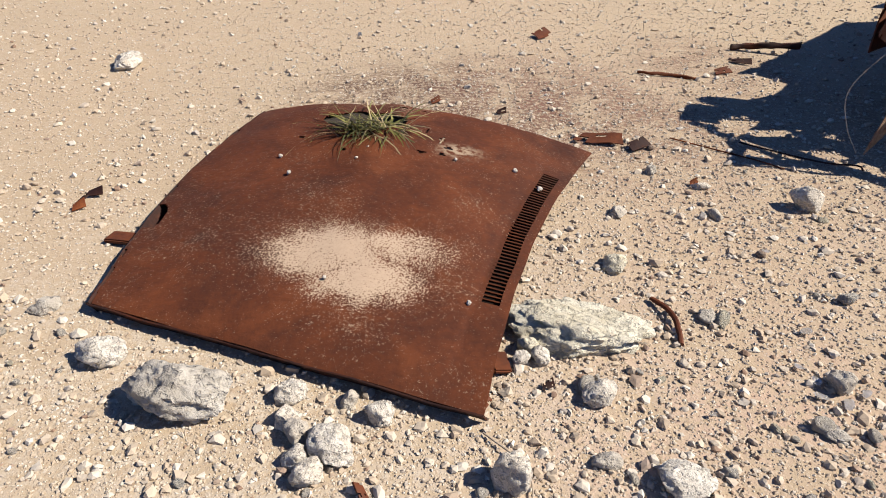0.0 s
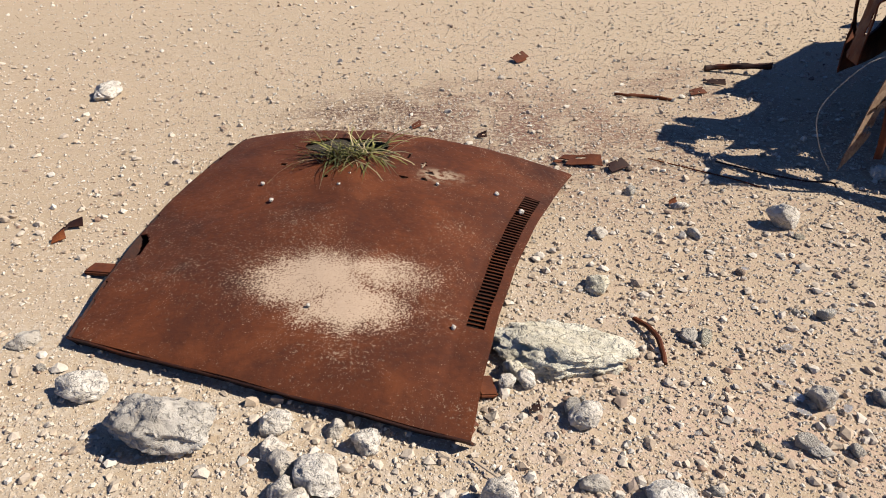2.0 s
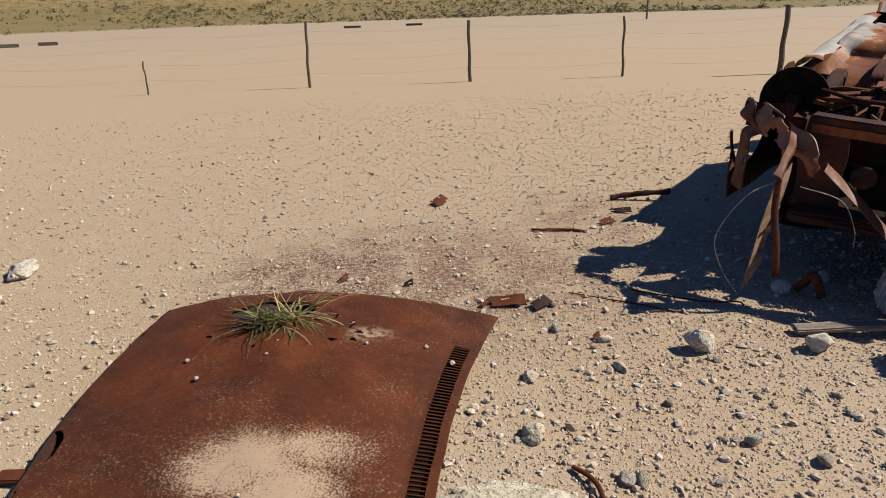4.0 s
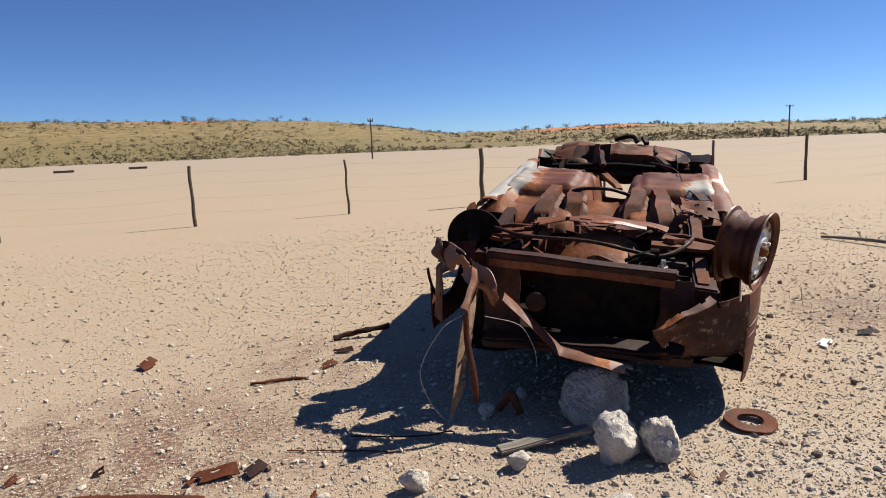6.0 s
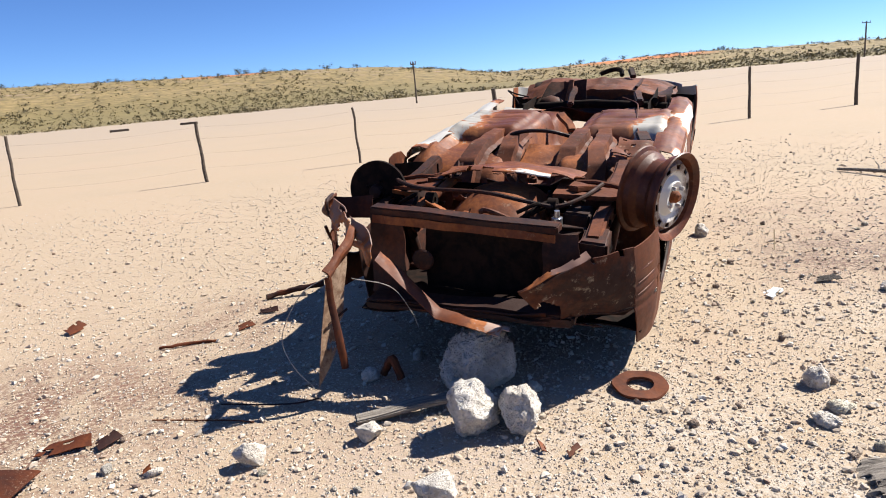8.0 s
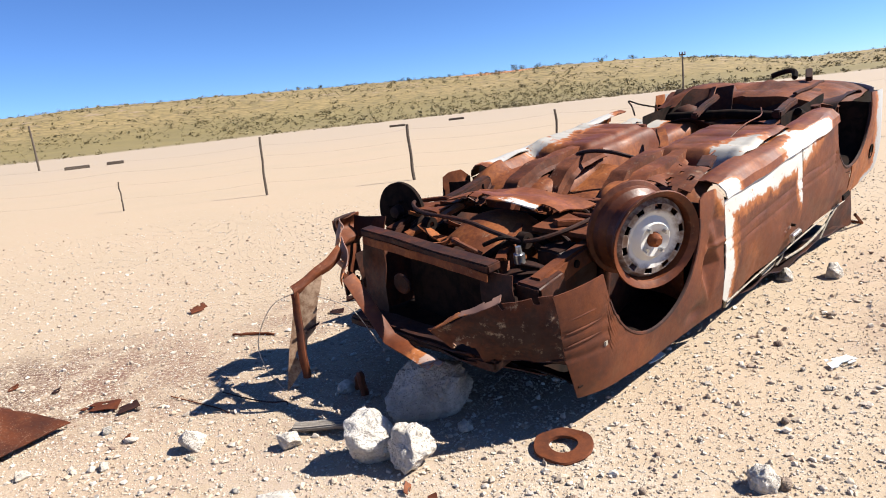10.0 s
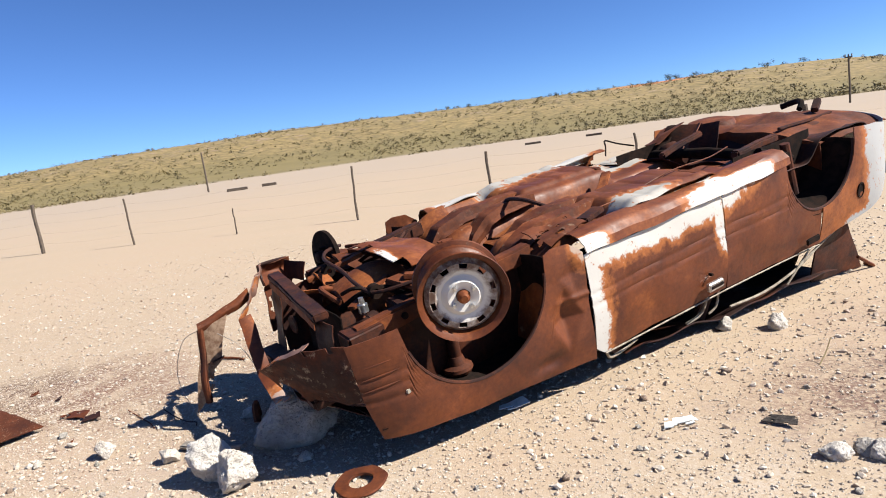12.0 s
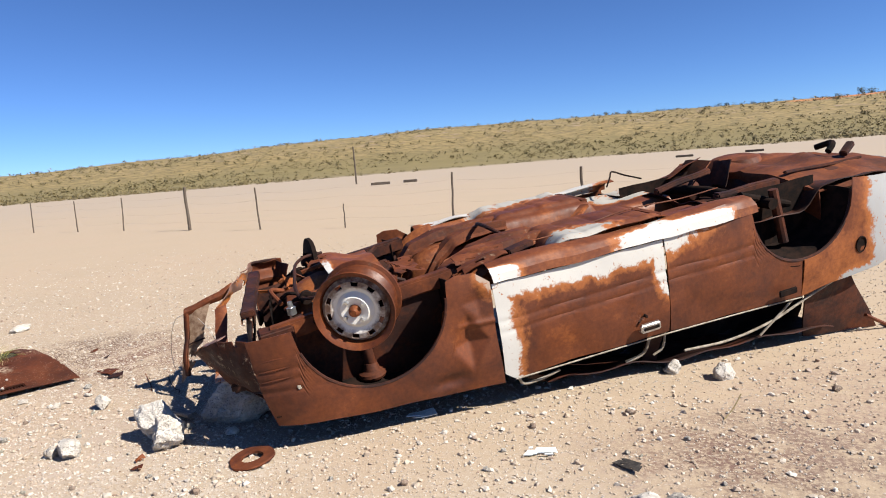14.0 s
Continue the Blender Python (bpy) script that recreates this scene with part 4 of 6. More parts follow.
    part("hanging_panel", sheet(quad((-0.868, 1.240, -0.135), (-0.722, 1.226, -0.095), (-0.840, 1.210, -0.400), (-1.000, 1.262, -0.560)), 14, 24, 0.003, 0.014, 6, 25, lambda a, b: b < 0.72 or a < 0.55 + 0.6 * noise.noise(Vector((a * 4, b * 9, 2)))), MESHCLOTH, CAR, "thin tan panel hanging from the stay")
    part("panel_rib", sheet(quad((-0.905, 1.236, -0.315), (-0.795, 1.206, -0.290), (-0.800, 1.204, -0.300), (-0.910, 1.234, -0.325)), 6, 2, 0.004, 0.004, 7, 26), RUST_DK_SHADE, CAR)
    part("loose_wire", tube([(-0.86, 1.23, -0.12), (-0.95, 1.31, -0.17), (-1.02, 1.38, -0.33), (-1.03, 1.34, -0.46), (-1.00, 1.28, -0.565)], 0.0019, 6, smooth_steps=7), PALE_WIRE, CAR, "pale thin wire hanging in a loop")
    part("loose_wire", tube([(-0.80, 1.16, -0.15), (-0.74, 1.02, -0.20), (-0.70, 0.96, -0.32), (-0.66, 0.95, -0.42)], 0.0019, 6, smooth_steps=6), PALE_WIRE, CAR)


def build_small_parts():
    part("steering_rack", tube([(0.16, 1.22, -0.05), (0.17, 0.8, -0.045), (0.16, 0.36, -0.05)], 0.02, 10), BLACK, CAR)
    part("battery_tray", sheet(quad((-0.34, 0.36, -0.13), (-0.10, 0.36, -0.12), (-0.10, 0.55, -0.14), (-0.34, 0.55, -0.15)), 8, 8, 0.006, 0.02, 8, 71), RUST_DK_SHADE, CAR)
    part("bracket", beam((-0.30, 0.52, -0.06), (-0.05, 0.62, 0.0), 0.05, 0.018, 0.004, cuts=4, dent=0.01, seed=2), RUST_BARS, CAR)
    part("bracket", beam((-0.28, 1.12, -0.04), (0.02, 1.02, 0.03), 0.06, 0.02, 0.004, cuts=4, dent=0.012, seed=4), RUST_LIGHT, CAR)
    part("bracket", beam((-0.05, 0.42, 0.03), (0.14, 0.30, -0.01), 0.06, 0.025, 0.004, cuts=4, dent=0.012, seed=5), RUST, CAR)
    part("coolant_hose", tube([(-0.30, 0.66, -0.10), (-0.22, 0.56, -0.03), (-0.12, 0.50, -0.02), (-0.04, 0.46, -0.08)], 0.016, 8, smooth_steps=5), BLACK, CAR)
    part("plug", lathe([(0.0, 0.05), (0.012, 0.05), (0.014, 0.02), (0.024, 0.018), (0.024, -0.02)], 12, (-0.27, 0.44, -0.05), "z"), CHROME, CAR)
    part("engine_mount", block((-0.16, 0.32, -0.14), (-0.02, 0.44, -0.05), 0.01, 1, 0.015, 7, 72), RUST_DK_SHADE, CAR)
    part("engine_mount", block((-0.16, 1.10, -0.14), (-0.02, 1.24, -0.05), 0.01, 1, 0.015, 7, 73), RUST_DK_SHADE, CAR)
    part("torn_panel", sheet(quad((0.34, 0.52, -0.02), (0.50, 0.54, -0.04), (0.50, 0.90, -0.04), (0.34, 0.94, -0.02)), 10, 16, 0.005, 0.03, 7, 74, lambda a, b: noise.noise(Vector((a * 4, b * 5, 9))) < 0.22), RUST, CAR, "torn ragged panel over the gearbox")
    part("torn_panel", sheet(quad((0.58, 0.14, 0.0), (0.86, 0.16, 0.03), (0.90, 0.34, 0.05), (0.60, 0.34, 0.03)), 10, 8, 0.005, 0.03, 8, 76, lambda a, b: noise.noise(Vector((a * 5, b * 4, 3))) < 0.25), RUST_BARS, CAR, "crumpled torn edge of the footwell")
    # Black discs on the rail's face paint the dark of holes not cut.
    for k in range(4):
        part("rail_hole_disc", lathe([(0.0, -0.004), (0.012 + 0.004 * (k % 2), -0.004), (0.012 + 0.004 * (k % 2), 0.006)], 14, (-0.30 + 0.13 * k, 0.233, -0.088 + 0.009 * k)), BLACK, CAR)
    bits = random.Random(17)
    for k in range(20):
        u, y, z = bits.uniform(-0.34, 0.42), bits.uniform(0.36, 1.26), bits.uniform(-0.13, 0.0)
        w, l, q = bits.uniform(0.03, 0.07), bits.uniform(0.09, 0.20), bits.uniform(0, 3.1)
        def bent(a, b, u=u, y=y, z=z, w=w, l=l, q=q, up=bits.uniform(-0.05, 0.09)):
            x0, y0 = (a - 0.5) * l, (b - 0.5) * w
            return Vector((u + x0 * math.cos(q) - y0 * math.sin(q), y + x0 * math.sin(q) + y0 * math.cos(q), z + up * max(0.0, a - 0.4) + 0.02 * (b > 0.8)))
        part("bracket", sheet(bent, 10, 5, 0.005, 0.014, 9, 80 + k, lambda a, b: ((a - 0.25) / 0.09) ** 2 + ((b - 0.5) / 0.18) ** 2 > 1), (RUST, RUST_DK_SHADE, RUST_BARS, RUST_LIGHT)[k % 4], CAR, "bent rusted bracket in the engine bay")
    for k in range(7):
        u, y, z = bits.uniform(-0.30, 0.36), bits.uniform(0.40, 1.2), bits.uniform(-0.10, -0.01)
        q = bits.uniform(0, 6.28)
        part("pipe", tube([(u, y, z), (u + 0.09 * math.cos(q), y + 0.09 * math.sin(q), z + 0.03), (u + 0.17 * math.cos(q + 0.7), y + 0.17 * math.sin(q + 0.7), z - 0.03)], bits.uniform(0.006, 0.013), 8, smooth_steps=5), (RUST_DK_SHADE, RUST_BARS, BLACK)[k % 3], CAR, "bent pipe in the engine bay")
    for k in range(6):
        u, y = bits.uniform(-0.25, 0.40), bits.uniform(0.42, 1.18)
        part("bolt_head", lathe([(0.0, 0.014), (0.011, 0.014), (0.012, 0.004), (0.020, 0.003), (0.020, -0.02)], 10, (u, y, bits.uniform(-0.06, 0.0)), "z"), RUST_BARS, CAR)
    part("cable", tube([(2.15, 1.30, 0.02), (2.22, 1.36, 0.07), (2.28, 1.42, 0.10), (2.36, 1.38, 0.06), (2.45, 1.30, 0.02)], 0.006, 6, smooth_steps=5), BLACK, CAR, "loose cable sticking up")
    part("handbrake_bracket", beam((1.50, 0.74, -0.06), (1.72, 0.86, 0.03), 0.06, 0.03, 0.006, cuts=3, dent=0.02, seed=8), RUST_LIGHT, CAR)
    part("damper", tube([(2.45, 0.30, -0.02), (2.85, 0.34, -0.16)], 0.024, 10), BLACK, CAR)



def build_roof_and_pillars():
    def roof(a, b):
        u, y = 0.95 + 2.0 * a, 0.12 + (WIDE - 0.24) * b
        g = local_ground(u, y)
        edge = max(abs(a - 0.5), abs(b - 0.5)) * 2
        return Vector((u, y, g + 0.02 + 0.05 * (edge ** 4) + 0.03 * math.sin(u * 7 + y * 3) ** 2))
    part("crushed_roof", sheet(roof, 30, 26, 0.006, 0.03, 3, 41), RUST_DK_SHADE, CAR, "roof crushed flat on the ground")
    for far in (False, True):
        m = (lambda y: WIDE - y) if far else (lambda y: y)
        part("windscreen_pillar", sheet(quad((0.70, m(0.08), -0.58), (0.78, m(0.09), -0.60), (1.12, m(0.20), local_ground(1.1, 0.2) + 0.05), (1.0, m(0.17), local_ground(1.0, 0.2) + 0.05)), 4, 12, 0.02, 0.02, 6, 42 + far), RUST_DK_SHADE, CAR)
        part("centre_pillar", sheet(quad((1.62, m(0.13), -0.60), (1.72, m(0.13), -0.60), (1.70, m(0.24), local_ground(1.7, 0.24) + 0.04), (1.60, m(0.24), local_ground(1.6, 0.24) + 0.04)), 4, 12, 0.02, 0.02, 6, 44 + far), RUST_DK_SHADE, CAR)
        # The rear pillar's dark rust stands in for the shade it lies in.
        part("rear_pillar", sheet(quad((2.72, m(0.12), -0.62), (3.08, m(0.14), -0.62), (3.37, m(0.20), local_ground(3.37, 0.2) + 0.01), (2.78, m(0.22), local_ground(2.8, 0.22) + 0.02)), 14, 12, 0.01, 0.012, 5, 46 + far), RUST_DK_SHADE, CAR, "bare rear pillar leaning to the ground")
        g = lambda u, y: local_ground(u, y)
        part("window_frame", tube([(0.76, m(0.05), -0.60), (0.80, m(0.07), -0.655), (0.92, m(0.09), -0.665), (1.02, m(0.10), -0.655)], 0.008, 8, smooth_steps=5), TRIM, CAR, "cream bent window frame")
        part("window_frame", tube([(1.60, m(0.10), -0.62), (1.57, m(0.11), -0.70), (1.53, m(0.12), g(1.53, 0.12) + 0.13), (1.45, m(0.14), g(1.45, 0.14) + 0.10)], 0.009, 8, smooth_steps=5), TRIM, CAR, "cream bent window frame")
        part("window_frame", tube([(1.70, m(0.10), -0.62), (1.68, m(0.11), -0.72), (1.62, m(0.12), g(1.62, 0.12) + 0.12)], 0.007, 8, smooth_steps=5), TRIM, CAR, "cream bent window frame")
        part("window_frame", tube([(2.95, m(0.09), -0.625), (2.70, m(0.10), -0.70), (2.45, m(0.11), -0.78), (2.15, m(0.13), g(2.15, 0.13) + 0.12), (1.85, m(0.15), g(1.85, 0.15) + 0.10)], 0.008, 8, smooth_steps=6), TRIM, CAR, "cream bent window frame")
        part("window_frame", tube([(2.62, m(0.09), -0.66), (2.48, m(0.10), -0.76), (2.36, m(0.11), g(2.36, 0.11) + 0.12)], 0.007, 8, smooth_steps=5), TRIM, CAR, "cream bent window frame")
    # Folded black sheet added below the doors to stand in for interior shade.
    def interior_sheet(a, b):
        u, y = 0.92 + 2.05 * a, 0.40 + 0.05 * math.sin(a * 17) + 0.10 * b
        return Vector((u, y, -0.52 * (1 - b) + (local_ground(u, y) + 0.03) * b))
    part("interior_shade_sheet", sheet(interior_sheet, 50, 10, 0.008, 0.035, 5, 49), BLACK, CAR, "added black folded sheet standing in for the shade inside")
    part("roof_gutter", tube([(3.20, 0.12, -0.95), (3.40, 0.12, local_ground(3.4, 0.12) + 0.012), (3.44, 0.2, local_ground(3.44, 0.2) + 0.012)], 0.012, 6), RUST, CAR)
    part("seat_frame", sheet(quad((1.2, 0.35, -0.55), (2.3, 0.35, -0.6), (2.3, 1.3, -0.6), (1.2, 1.3, -0.55)), 12, 12, 0.01, 0.03, 4, 48), BLACK, CAR, "charred remains of the seats")


def build_wheel():
    w = new("wheel")
    w.parent = CAR
    w.matrix_local = pose(0.0, 0.0, 0.0, 3, 0, -24)
    tagged(w, "bare steel wheel without a tyre, silver centre worn and rusty")
    rim = part("rim", lathe([(0.193, -0.030), (0.196, -0.024), (0.193, -0.016), (0.176, -0.008), (0.172, 0.020), (0.150, 0.045), (0.150, 0.085), (0.172, 0.110), (0.176, 0.135), (0.193, 0.142), (0.196, 0.150), (0.188, 0.150), (0.168, 0.138),
                             (0.166, 0.112), (0.143, 0.086), (0.143, 0.046), (0.165, 0.016), (0.169, -0.012), (0.186, -0.026)], 64, (0, 0, 0), "y", True), RIM_RUST, w, "rusted wheel rim")
    # dished centre with ten slots cut through near its edge
    bm = bmesh.new()
    sides = 100
    prof = [(0.030, -0.006), (0.045, -0.012), (0.066, -0.016), (0.078, -0.004), (0.090, 0.010), (0.108, 0.002), (0.118, -0.006), (0.142, -0.006), (0.152, 0.010), (0.160, 0.016)]
    rings = [[bm.verts.new((r * math.cos(2 * math.pi * i / sides), h, r * math.sin(2 * math.pi * i / sides))) for i in range(sides)] for r, h in prof]
    for k, (a, b) in enumerate(zip(rings, rings[1:])):
        for i in range(sides):
            if k == 6 and i % 10 < 4:
                continue
            bm.faces.new((a[i], a[(i + 1) % sides], b[(i + 1) % sides], b[i]))
    bmesh.ops.recalc_face_normals(bm, faces=bm.faces)
    bmesh.ops.solidify(bm, geom=bm.faces[:], thickness=0.004)
    part("wheel_disc", bm, DISC_PAINT, w, "worn silver wheel centre with ten slots")
    part("hub_cap", lathe([(0.0, -0.040), (0.014, -0.040), (0.018, -0.034), (0.021, -0.030), (0.026, -0.026), (0.028, -0.01), (0.028, 0.03)], 32), RUST_LIGHT, w, "rusted hub nut")
    for k in range(4):
        q = k * math.pi / 2 + 0.55
        part("wheel_bolt", lathe([(0.0, -0.032), (0.008, -0.032), (0.010, -0.026), (0.010, -0.010)], 6, (0.053 * math.cos(q), 0, 0.053 * math.sin(q))), CHROME, w)
    part("brake_drum", lathe([(0.0, 0.03), (0.115, 0.03), (0.118, 0.04), (0.118, 0.085), (0.0, 0.09)], 40), BLACK, w)


build_body_sides()
build_underbody()
build_front_end()
build_small_parts()
build_roof_and_pillars()
build_wheel()


# ---- the bonnet lying on the ground ----
BON = new("car_bonnet")
tagged(BON, "rusted car bonnet lying on the gravel, sand drifted on it", "car bonnet")
HA, HB, HC, HD = Vector((-0.722, 1.263, 0.030)), Vector((0.299, 0.990, 0.040)), Vector((0.651, 2.363, 0.030)), Vector((-0.71, 2.615, 0.030))


def bonnet_at(s, t):
    p = lerp(lerp(HA, HB, s), lerp(HD, HC, s), t)
    p += Vector((-0.052, 0.012, 0)) * s ** 3 * math.sin(math.pi * t)          # hollow windscreen edge
    p += Vector((-0.05, 0.0, 0)) * (1 - s) ** 3 * math.sin(math.pi * t) ** 1.0   # rounded nose
    p.z += 0.095 * math.sin(math.pi * s) ** 0.8 * t ** 1.6 + 0.055 * math.sin(math.pi * t) ** 0.7 * (0.25 + 0.75 * math.sin(math.pi * min(1, s * 1.1)) ** 0.6)
    p.z += 0.012 * math.exp(-((s - 0.5 + 0.12 * (t - 0.5)) / 0.05) ** 2) * t
    return p


def bonnet_material():
    m = Mat("rusted_bonnet_with_sand", 0.82)
    m.b.inputs["Specular IOR Level"].default_value = 0.2
    col, fine = rust_color(m, -0.08, 0.6)
    bright = m.step(m.noise(5, 6, 0.7, 0.4), 0.5, 0.72)
    col = m.mix(m.math("MULTIPLY", bright, 0.6), col, (0.125, 0.036, 0.012))
    c = m.xyz()
    def blob(x, y, rx, ry):
        a = m.math("POWER", m.math("DIVIDE", m.math("SUBTRACT", c[0], x), rx), 2.0)
        b = m.math("POWER", m.math("DIVIDE", m.math("SUBTRACT", c[1], y), ry), 2.0)
        return m.math("SQRT", m.math("ADD", a, b))
    d = m.math("MINIMUM", blob(-0.15, 1.485, 0.17, 0.115), m.math("MINIMUM", blob(-0.03, 1.385, 0.15, 0.09), m.math("ADD", blob(0.03, 1.53, 0.24, 0.12), 0.45)))
    grit = m.noise(190, 3, 0.8)
    f = m.math("ADD", m.step(d, 1.75, 0.25), m.math("ADD", m.math("MULTIPLY", m.math("SUBTRACT", grit, 0.5), 3.2), m.math("MULTIPLY", m.math("SUBTRACT", m.noise(14, 5), 0.5), 0.8)))
    sandy = m.step(f, 0.52, 0.70)
    dust = m.math("MULTIPLY", m.step(m.math("ADD", m.noise(130, 3, 0.8), m.math("MULTIPLY", m.noise(4, 4), 0.4)), 0.80, 0.92), 0.55)
    streak = m.math("MULTIPLY", m.step(blob(0.16, 2.12, 0.09, 0.06), 1.3, 0.2), m.step(m.noise(40, 4), 0.4, 0.6))
    col = m.mix(m.math("MAXIMUM", dust, m.math("MULTIPLY", streak, 0.8)), col, (0.33, 0.255, 0.18))
    col = m.mix(sandy, col, m.mix(grit, (0.29, 0.20, 0.135), (0.44, 0.34, 0.255)))
    h = m.math("ADD", m.math("MULTIPLY", sandy, 0.8), m.math("ADD", fine, m.noise(7, 5)))
    return m.done(col, m.bump(h, 0.4, 0.006))


BONNET = bonnet_material()


def bonnet_keep(s, t):
    if 0.925 < s < 0.972 and 0.245 < t < 0.79:
        return False
    n = noise.noise(Vector((s * 17, t * 17, 0)))
    if ((s - 0.385) / 0.12) ** 2 + ((t - 0.855) / 0.06) ** 2 < 1 + 0.5 * n:
        return False
    for hs, ht, rs, rt in ((0.63, 0.80, 0.012, 0.035), (0.66, 0.765, 0.02, 0.012), (0.575, 0.84, 0.006, 0.02), (0.60, 0.715, 0.02, 0.008), (0.655, 0.725, 0.018, 0.008), (0.47, 0.965, 0.02, 0.010), (0.53, 0.97, 0.02, 0.008), (0.25, 0.72, 0.018, 0.007), (0.40, 0.66, 0.018, 0.010)):
        if ((s - hs) / (rs * 0.6)) ** 2 + ((t - ht) / (rt * 0.65)) ** 2 < 1 + 0.9 * n:
            return False
    if s < 0.05 and 0.26 < t < 0.36 and s < 0.035 + 0.03 * n:
        return False
    return not (s < 0.012 and n > 0.1) and not (t > 0.992 and n > 0.15)


panel = part("bonnet_skin", sheet(bonnet_at, 150, 150, 0.004, 0.006, 5, 51, bonnet_keep), BONNET, BON, "rusted skin with a hole and a drift of sand")
part("side_flange", sheet(lambda a, b: bonnet_at(a, 0.0) + Vector((0.008 * b, 0.016 * b, -0.029 * b)), 60, 5, 0.004, 0.004, 8, 52), RUST_DK_SHADE, BON, "folded side flange")
part("nose_flange", sheet(lambda a, b: bonnet_at(0.0, a) + Vector((0.02 * b, 0.0, -0.03 * b)), 50, 4, 0.004, 0.004, 8, 53), RUST_DK_SHADE, BON)
for s in [0.2, 0.5, 0.8]:
    part("stiffening_rib", sheet(lambda a, b, s=s: bonnet_at(s + 0.05 * b, 0.04 + 0.9 * a) - Vector((0, 0, 0.025 + 0.012 * math.sin(b * 3.1))), 24, 4, 0.003), RUST_DK_SHADE, BON)
part("vent_tray", sheet(lambda a, b: bonnet_at(0.915 + 0.065 * b, 0.235 + 0.565 * a) - Vector((0, 0, 0.016)), 40, 4, 0.003), BLACK, BON, "dark tray under the vent slots")
for k in range(46):
    t = 0.251 + (0.784 - 0.251) * k / 45
    def slat(a, b, t=t):
        return bonnet_at(0.923 + 0.051 * a, t + 0.0046 * (b - 0.5)) + Vector((0, 0, 0.002 - 0.008 * b))
    crisp(part("vent_slat", sheet(slat, 2, 1, 0.003), RUST, BON))
tab = part("hinge_tab", beam(bonnet_at(0.02, 0.24) + Vector((0.0, 0, -0.03)), bonnet_at(0.0, 0.24) + Vector((-0.10, 0.012, -0.03)), 0.055, 0.015, 0.004, cuts=3, dent=0.004), RUST, BON, "tab sticking out of the edge")
part("hinge_tab", beam(bonnet_at(0.985, 0.13) + Vector((0, 0, -0.03)), bonnet_at(1.0, 0.14) + Vector((0.025, 0, -0.035)), 0.07, 0.012, 0.004), RUST, BON)
part("hinge_tab", beam(bonnet_at(0.93, 0.0) + Vector((0, 0.01, -0.045)), bonnet_at(0.97, 0.0) + Vector((0, -0.012, -0.05)), 0.02, 0.012, 0.003), RUST_DK_SHADE, BON)


def blades(count, centre, spread, length, seed, droop=1.0, width=0.004):
    r = random.Random(seed)
    bm = bmesh.new()
    for _ in range(count):
        q = r.gauss(-1.57, 1.25)
        d = Vector((math.cos(q), math.sin(q), 0))
        base = Vector(centre) + Vector((r.uniform(-spread, spread), r.uniform(-spread, spread) * 0.6, 0))
        ln, lean = r.uniform(0.4, 1) * length, r.uniform(0.5, 1.0) * droop
        side = Vector((-d.y, d.x, r.uniform(-0.3, 0.3))).normalized() * width * r.uniform(0.6, 1.2)
        prev = None
        n = 5
        for k in range(n + 1):
            t = k / n
            p = base + d * ln * t * lean + Vector((0, 0, ln * (t * (0.95 - lean * 0.5) - 0.62 * lean * t * t)))
            p += Vector((r.uniform(-1, 1), r.uniform(-1, 1), 0)) * 0.004
            w = side * (1 - t) ** 0.6
            pair = (bm.verts.new(p - w), bm.verts.new(p + w + Vector((0, 0, 0.0015))))
            if prev:
                bm.faces.new((prev[0], prev[1], pair[1], pair[0]))
            prev = pair
    return bm


tuft_at = bonnet_at(0.40, 0.815)
TUFT = new("grass_tussock")
TUFT.location = tuft_at
tagged(TUFT, "green and straw grass tussock growing through a hole in the bonnet", "grass tuft")
# Dark mound added below the hole: hides sunlit ground, stands in for shade.
mound = bmesh.new()
bmesh.ops.create_icosphere(mound, subdivisions=4, radius=1.0)
for v in mound.verts:
    p = wobble(v.co, 0.25, 2.5, 8)
    v.co = Vector((p.x * 0.26 - 0.03, p.y * 0.19 + 0.09, p.z * 0.058 - 0.074))
part("hole_shade_mound", mound, plain("dark_hole_filler", (0.016, 0.012, 0.008), (0.05, 0.036, 0.022), 40, 0.95), TUFT, "dark mound added under the bonnet to keep the hole dark")
part("green_tuft", blades(170, (0.03, -0.03, -0.02), 0.085, 0.30, 5, 0.95, 0.0042), GRASS, TUFT, smooth=False)
part("dry_tuft", blades(70, (0.03, -0.03, -0.02), 0.10, 0.34, 6, 1.0, 0.0026), STRAW, TUFT, smooth=False)


